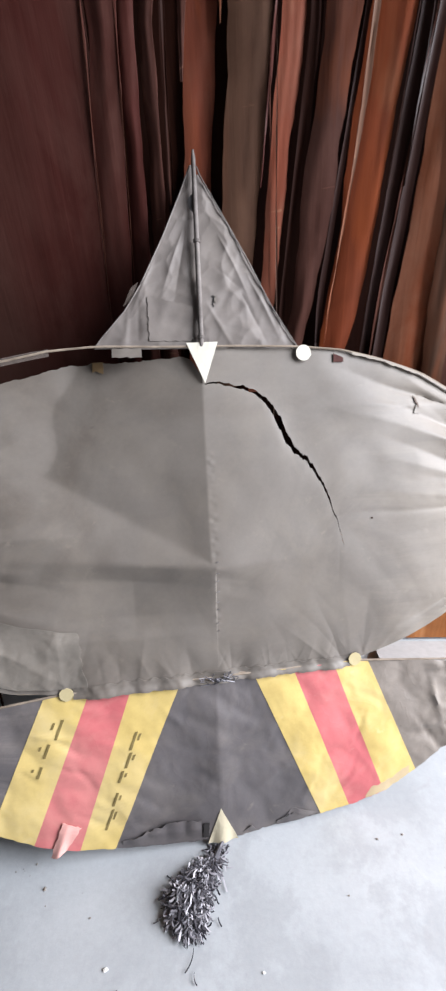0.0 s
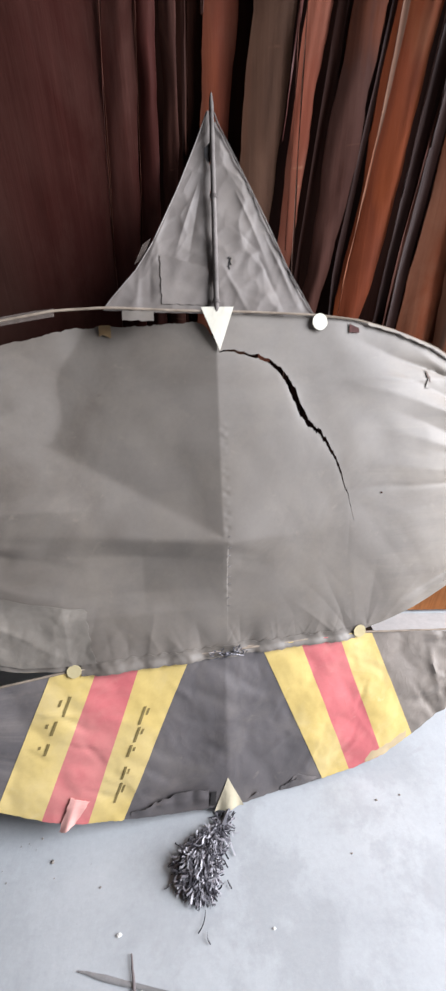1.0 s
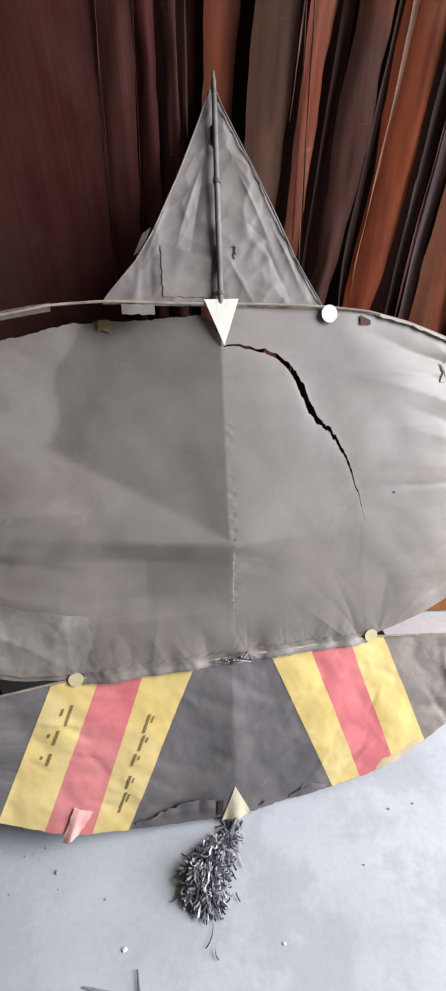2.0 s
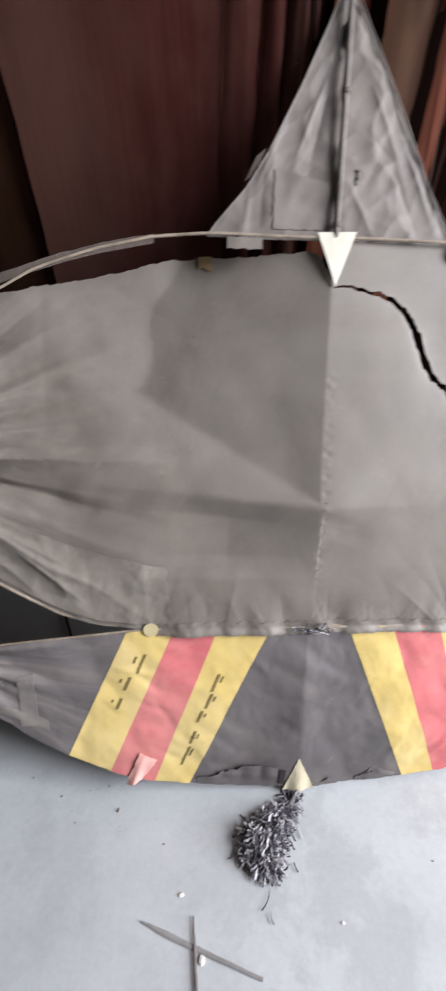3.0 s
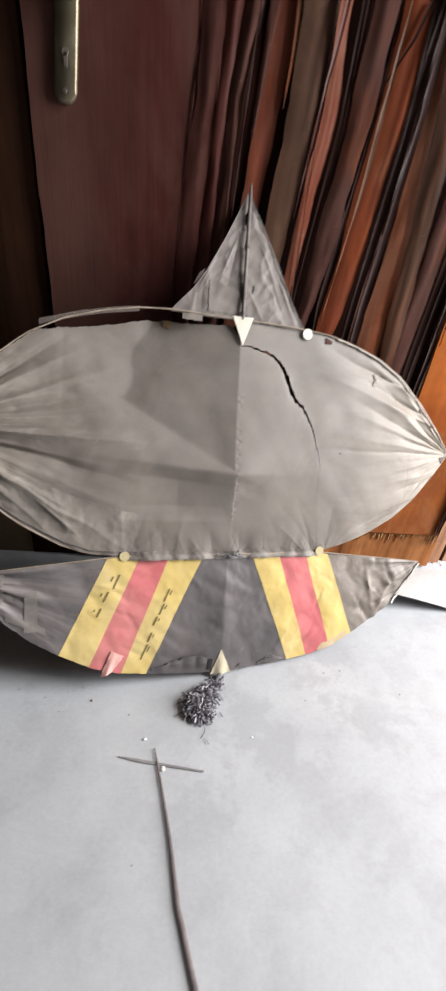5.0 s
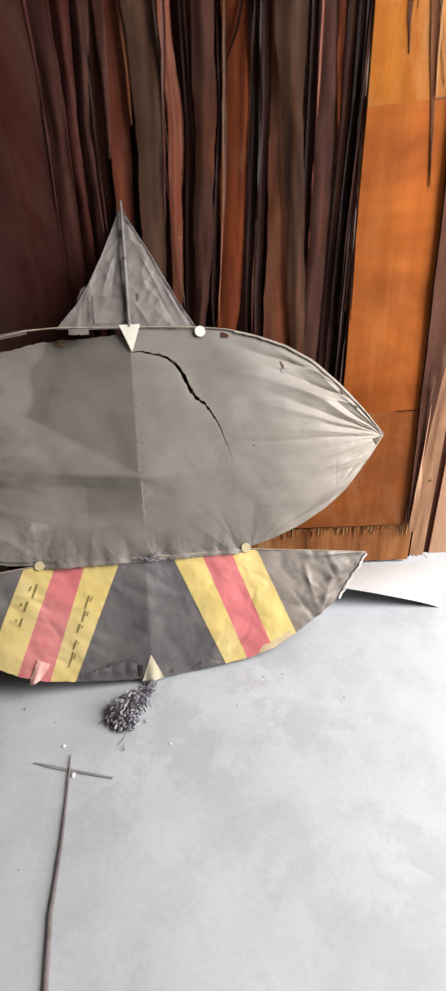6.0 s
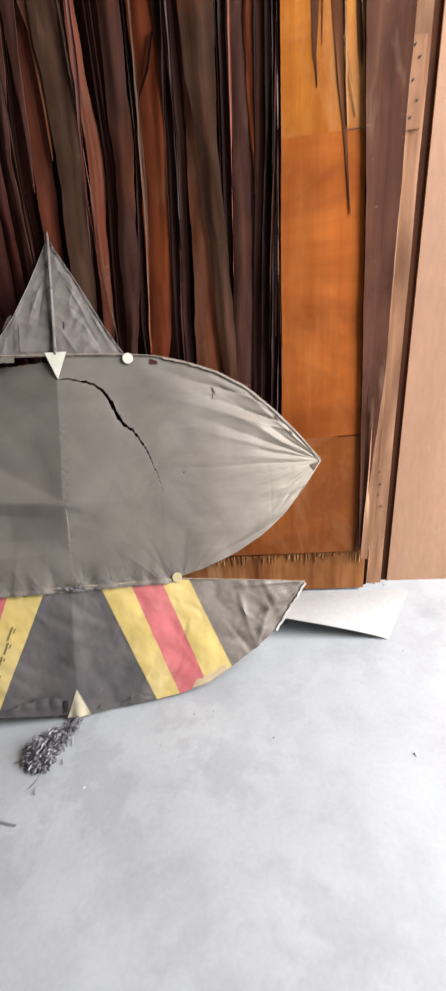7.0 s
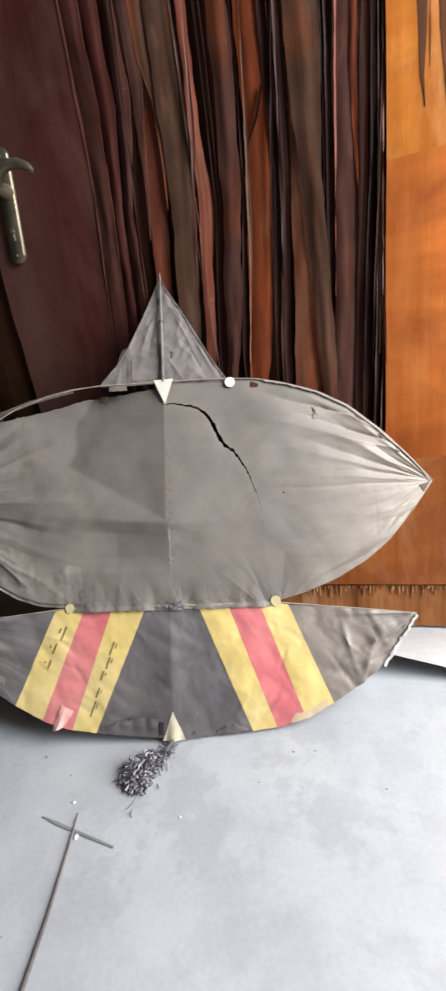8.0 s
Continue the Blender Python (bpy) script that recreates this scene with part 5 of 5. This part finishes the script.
paper("mending_sheet", lambda s, t: (-0.432 + 0.262 * s + 0.006 * wob(t * 5, 3.0) * s + 0.010 * s * (1 - t), sheet_low(-0.432 + 0.262 * s) + 0.004 + (sheet_high(-0.432 + 0.262 * s) - sheet_low(-0.432 + 0.262 * s) + 0.004 * wob(s * 9, 2.0)) * t), 150, 40, DUSTED, "paler dusty sheet pasted low on the wing", 0.0007, lambda u, v: folds(u, v) + 0.0009 * abs(wob(u * 55, v * 60, 4.0)) + 0.0030 * crumple(u, v, 22, 3.0))
# brownish mending slips pasted along the left bow
paper("mending_slip", lambda s, t: (-0.323 + 0.149 * s, 0.5555 + 0.040 * s + (0.0085 + 0.0012 * wob(s * 11, 3.0)) * t + 0.004 * math.sin(math.pi * s)), 24, 3, TAPE, "brownish paper slip pasted over the bow", 0.0030, lambda u, v: 0.0008 * wob(u * 60, v * 60))
paper("mending_slip", lambda s, t: (-0.104 + 0.034 * s, 0.594 + 0.010 * t + 0.002 * wob(s * 9, 2.0)), 8, 3, GREY_PAPER, "scrap of paper left under the bow", 0.0030, lambda u, v: 0.001 * wob(u * 60, v * 60))
paper("mending_slip", lambda s, t: (0.276 + 0.008 * s + 0.004 * t, 0.520 + 0.014 * t), 4, 4, GREY_PAPER, "small tear with a lifted edge", 0.0014, folds)
paper("mending_slip", lambda s, t: (0.166 + 0.013 * s, 0.5865 + 0.0105 * t * (1 - 0.5 * s)), 4, 4, MAROON, "small hole showing the wood behind", 0.0018, folds)

for u0, v0, du, dv, sk in ((-0.398, 0.108, 0.022, 0.052, 0.2), (-0.412, 0.128, 0.050, 0.014, -0.25), (-0.345, 0.062, 0.020, 0.070, 0.1), (-0.372, 0.086, 0.060, 0.012, -0.5)):
    paper("mending_slip", lambda s, t, u0=u0, v0=v0, du=du, dv=dv, sk=sk: (u0 + du * s + sk * 0.2 * dv * t, v0 + dv * t + sk * du * s + 0.002 * wob(s * 9, u0 * 40)), 8, 8, SLIP, "grey paper slip pasted on the tail", 0.0008, tail_piece_shape)
bm = bmesh.new()
for k in range(8):
    q = k * math.pi / 4
    bm.verts.new((0.2155 + 0.0016 * math.cos(q), 0.386 + 0.0012 * math.sin(q), folds(0.2155, 0.386) + 0.0007))
bm.faces.new(bm.verts)
part("ink_dot", bm, CORE, kite, "tiny dark spot")

# stitches left along the seam, and a small tear beside the cane
for k in range(8):
    v = 0.252 + 0.0135 * k + 0.008 * wob(k * 1.7, 3.0)
    u = 0.0065 + 0.001 * wob(k * 2.3, 5.0)
    bm = bmesh.new()
    tube_into(bm, [(u - 0.0022, v, folds(u - 0.0022, v) + 0.0002), (u, v + 0.0006, folds(u, v) + 0.0006), (u + 0.0022, v + 0.0009, folds(u + 0.0022, v) + 0.0002)], [0.0003, 0.0005, 0.0003], 5)
    part("stitch", bm, DARK_PAPER, kite)
# the tear's shade is a near-black sliver laid over the nose paper
paper("nose_tear", lambda s, t: (0.0165 + 0.0015 * s + 0.003 * wob(t * 6, 3.0), 0.652 + 0.013 * t), 4, 10, HOLE, "narrow dark tear beside the cane", 0.0006, nose_folds)
paper("nose_tear", lambda s, t: (0.0190 + 0.0020 * s + 0.002 * wob(t * 6, 5.0), 0.657 + 0.008 * t), 4, 8, GREY_PAPER, "pale lip of the tear", 0.0012, nose_folds)

# frame of split bamboo: bow, lower bow, tail stick, spine
def rod(name, pts, radii, material, label, sides=7):
    bm = bmesh.new()
    tube_into(bm, pts, radii, sides)
    return part(name, bm, material, kite, label)


N = 60
us = [-TIP + 2 * TIP * k / N for k in range(N + 1)]
rod("bow", [(u, bow(abs(u)) + 0.0008 * wob(u * 12), 0.0035) for u in us], [0.0010 + 0.0004 * (1 - (u / TIP) ** 2) for u in us], BAMBOO, "thin pale split-bamboo bow")
rod("lower_bow", [(u, hem_at(u), -0.0015) for u in us], [0.0013 + 0.0006 * (1 - (u / TIP) ** 2) for u in us], BAMBOO, "thin bamboo along the lower edge")
ut = [-0.436 + 0.872 * k / 40 for k in range(41)]
rod("tail_stick", [(u, tail_top(abs(u)), 0.0012) for u in ut], [0.0015] * 41, BAMBOO, "thin stick along the top of the tail")
rod("spine", [(0.0005, v, -0.0045 if v < 0.58 else -0.0045 + 0.0095 * min(1.0, (v - 0.58) / 0.03)) for v in (-0.045, 0.1, 0.3, 0.5, 0.58, 0.595, 0.61, 0.66, 0.72, 0.78, 0.812, 0.821)], [0.0030, 0.0030, 0.0030, 0.0030, 0.0030, 0.0030, 0.0031, 0.0031, 0.0029, 0.0027, 0.0024, 0.0010], SPINE, "dusty cane spine standing past the nose", 10)
for u_of, s in ((nose_l, -1), (nose_r, 1)):
    vs = [0.606 + 0.2 * k / 20 for k in range(21)]
    rod("edge_cord", [(u_of(v), v, 0.001) for v in vs], [0.0008] * 21, SPINE, "thin cord along the nose edge", 6)
for v in (0.615, 0.722):
    bm = bmesh.new()
    tube_into(bm, [(0.0005 + 0.0037 * math.cos(q), v + 0.0012 * q / 6.28, 0.0048 + 0.0037 * math.sin(q)) for q in [k * 0.5 for k in range(38)]], [0.0007] * 38, 5)
    part("binding_thread", bm, SPINE, kite, "wound thread")
bm = bmesh.new()
rnd = random.Random(3)
for k in range(26):
    u, v = 0.004 + 0.02 * rnd.uniform(-1, 1), 0.190 + 0.004 * rnd.uniform(-1, 1)
    tube_into(bm, [(u, v, 0.006), (u + 0.008 * rnd.uniform(-1, 1), v + 0.005 * rnd.uniform(-1, 1), 0.009), (u + 0.012 * rnd.uniform(-1, 1), v - 0.005, 0.006)], [0.0006] * 3, 5)
tagged(part("frayed_knot", bm, STRAND, kite), "frayed dark thread knot at the join", kind="stuff")

# tassel: a heap of shredded strips lying on the floor, tied to the foot of the spine
inv = KITE.inverted()
rnd = random.Random(11)
bm = bmesh.new()


def ribbon_into(bm, p, heading, length, width, lift, bend, curl=0.0):
    pts, q = [], Vector(p)
    n = 7
    for k in range(n + 1):
        pts.append(q.copy())
        q = q + Vector((math.cos(heading), math.sin(heading), lift * (1 - 2 * k / n))) * (length / n)
        heading += bend / n + rnd.gauss(0, curl)
        q.z = max(q.z, 0.0012)
    side = Vector((-math.sin(heading), math.cos(heading), rnd.uniform(-0.8, 0.8))).normalized() * width / 2
    rows_ = [(bm.verts.new(inv @ (a - side)), bm.verts.new(inv @ (a + side))) for a in pts]
    for (a, b), (c, d) in zip(rows_, rows_[1:]):
        bm.faces.new((a, b, d, c))


ys_ = (-0.457, -0.445, -0.430, -0.410, -0.390, -0.370, -0.353)
heap_l, heap_r = curve_of(tuple(zip(ys_, (-0.030, -0.046, -0.062, -0.066, -0.045, -0.015, -0.003)))), curve_of(tuple(zip(ys_, (-0.028, -0.020, -0.015, -0.011, -0.005, 0.001, 0.002))))
for k in range(1250):
    y = -0.358 - 0.087 * rnd.random() ** 0.75
    l, r = heap_l(y), heap_r(y)
    off = rnd.uniform(-1, 1)
    top = rnd.random() ** 0.35
    dome = (r - l) * 0.40 * math.sqrt(max(0.0, 1 - off * off)) * min(1.0, (y + 0.462) / 0.03)
    p = ((l + r) / 2 + off * (r - l) / 2 * 0.92, y + 0.007, 0.002 + dome * top)
    ribbon_into(bm, p, math.radians(-104 + 30 * off + rnd.gauss(0, 28)), rnd.uniform(0.009, 0.018), rnd.uniform(0.0015, 0.0026), rnd.uniform(-0.5, 0.5), rnd.gauss(0, 1.6), 0.30)
for x, y, heading, length in ((-0.072, -0.428, 230, 0.010), (-0.029, -0.452, 272, 0.022), (-0.026, -0.470, 262, 0.012), (-0.002, -0.425, 290, 0.010), (0.002, -0.385, 285, 0.018), (0.001, -0.372, 300, 0.016), (-0.060, -0.392, 170, 0.012)):
    ribbon_into(bm, (x, y, 0.003), math.radians(heading), length, 0.0016, 0.1, rnd.gauss(0, 0.8))
tassel = tagged(part("tassel", bm, STRAND, kite, "", False), "tassel of shredded grey strips lying on the floor", kind="stuff")
bm = bmesh.new()
tube_into(bm, [inv @ Vector(q) for q in ((0.001, -0.349, 0.010), (0.001, -0.353, 0.012), (-0.003, -0.360, 0.010), (-0.008, -0.370, 0.008))], [0.0022, 0.0022, 0.0026, 0.004], 7)
part("cord", bm, STRAND, tassel, "short dark tie")


# ---- loose things on the floor ----
def stick(name, pts, radii, material, label, flat=0.5):
    bm = bmesh.new()
    tube_into(bm, pts, radii, 8)
    for v in bm.verts:
        v.co.z = max(0.0006, v.co.z * flat)
    return tagged(part(name, bm, material, None), label, "stick")


def along(pts, n, wobble, z):
    out = []
    for k in range(n + 1):
        q = k / n * (len(pts) - 1)
        i = min(int(q), len(pts) - 2)
        a, b = Vector(pts[i]), Vector(pts[i + 1])
        p = a.lerp(b, q - i)
        out.append((p.x + wobble * wob(k * 0.9, pts[0][0] * 9), p.y + wobble * wob(k * 0.7, 5.0), z(k / n)))
    return out


pts = along(((-0.111, -0.487), (-0.104, -0.511), (-0.080, -0.603), (-0.064, -0.680), (-0.040, -0.752), (-0.018, -0.82), (0.012, -0.89)), 26, 0.0008, lambda q: 0.006)
stick("dry_stick", pts, [0.0010 + 0.0026 * min(1.0, k / 14) for k in range(27)], STICK, "long tapering grey-brown stick lying on concrete")
pts = along(((-0.168, -0.4995), (-0.104, -0.5105), (-0.0315, -0.5215)), 12, 0.0006, lambda q: 0.003)
stick("thin_stick", pts, [0.0008 + 0.0024 * min(1.0, k / 3) * (1 - 0.055 * k) for k in range(13)], SLAT, "thin flat grey stick crossing the longer stick", 0.4)
pts = along(((-0.452, -0.105), (-0.43, -0.135), (-0.407, -0.165)), 8, 0.001, lambda q: 0.004)
stick("twig", pts, [0.0022] * 9, CORE, "short dark twig in the kite's shade", 0.8)

# pale card sheet, curling up off the floor behind the tail
bm = bmesh.new()


def card_point(s, t):
    x0, y0 = 0.272 + 0.326 * s, -0.156 - 0.013 * s
    x1, y1 = 0.29 + 0.400 * s, -0.006 - 0.004 * s
    z = 0.078 * (1 - s) ** 0.8 * (1 - t) ** 1.15 + 0.0010 + 0.0012 * (1 - s) * (1 - t) * (1 + wob(s * 6, t * 4))
    return (x0 + (x1 - x0) * t, y0 + (y1 - y0) * t, z)


sheet_into(bm, card_point, 24, 12, (0, 0, -0.0009))
tagged(part("card_sheet", bm, CARD), "thin pale card sheet lifted off the floor at one edge", "card")

# chips, crumbs and scraps
rnd = random.Random(21)


def scrap(name, x, y, size, material, label, group):
    bm = bmesh.new()
    bmesh.ops.create_icosphere(bm, subdivisions=1, radius=size)
    for v in bm.verts:
        v.co = Vector((v.co.x * rnd.uniform(0.7, 1.4), v.co.y * rnd.uniform(0.6, 1.1), v.co.z * 0.45))
    low = min(v.co.z for v in bm.verts)
    ob = part(name, bm, material, None, "", False)
    ob.matrix_world = pose(x, y, -low, 0, 0, rnd.uniform(0, 360))
    return tagged(ob, label, "scrap", group)


for x, y, size in ((-0.128, -0.472, 0.0028), (0.052, -0.468, 0.0018), (-0.095, -0.518, 0.0042), (0.571, -0.412, 0.003), (0.62, -0.20, 0.002)):
    scrap("plaster_chip", x, y, size, CHIP, "tiny white plaster chip on concrete", "plaster chips")
for x, y, size in ((-0.228, -0.405, 0.0026), (0.21, -0.341, 0.0018), (0.245, -0.335, 0.0015), (0.16, -0.40, 0.0014), (-0.16, -0.43, 0.0014), (0.35, -0.385, 0.0014), (0.66, -0.33, 0.0016), (-0.25, -0.38, 0.0013), (-0.31, -0.40, 0.0015), (-0.36, -0.385, 0.0013), (-0.28, -0.425, 0.0011)):
    scrap("dirt_crumb", x, y, size, CRUMB, "small dark crumb of dirt on concrete", "dirt crumbs")
for k in range(16):
    scrap("dirt_crumb", rnd.uniform(-0.43, -0.22), rnd.uniform(-0.425, -0.375), rnd.uniform(0.0004, 0.0009), CRUMB, "small dark crumb of dirt on concrete", "dirt crumbs")
bm = bmesh.new()
bmesh.ops.create_icosphere(bm, subdivisions=3, radius=0.024)
for v in bm.verts:
    p = v.co * 60
    v.co *= 1 + 0.9 * noise.noise(p) + 0.35 * noise.noise(p * 2.7)
    v.co.z *= 0.8
low = min(v.co.z for v in bm.verts)
ob = part("paper_scrap", bm, CRUMPLED, None, "", False)
ob.matrix_world = pose(-0.708, -0.070, -low, 0, 0, 20)
tagged(ob, "crumpled dusty white paper scrap on the floor by the wall", "paper")
for k in range(26):
    x = 0.60 + 0.55 * rnd.random()
    scrap("rubble_bit", x, 0.022 - 0.028 * rnd.random() ** 2, rnd.uniform(0.0012, 0.0042), WALL_TAN, "crumbled plaster along the foot of the wall", "rubble at the wall")
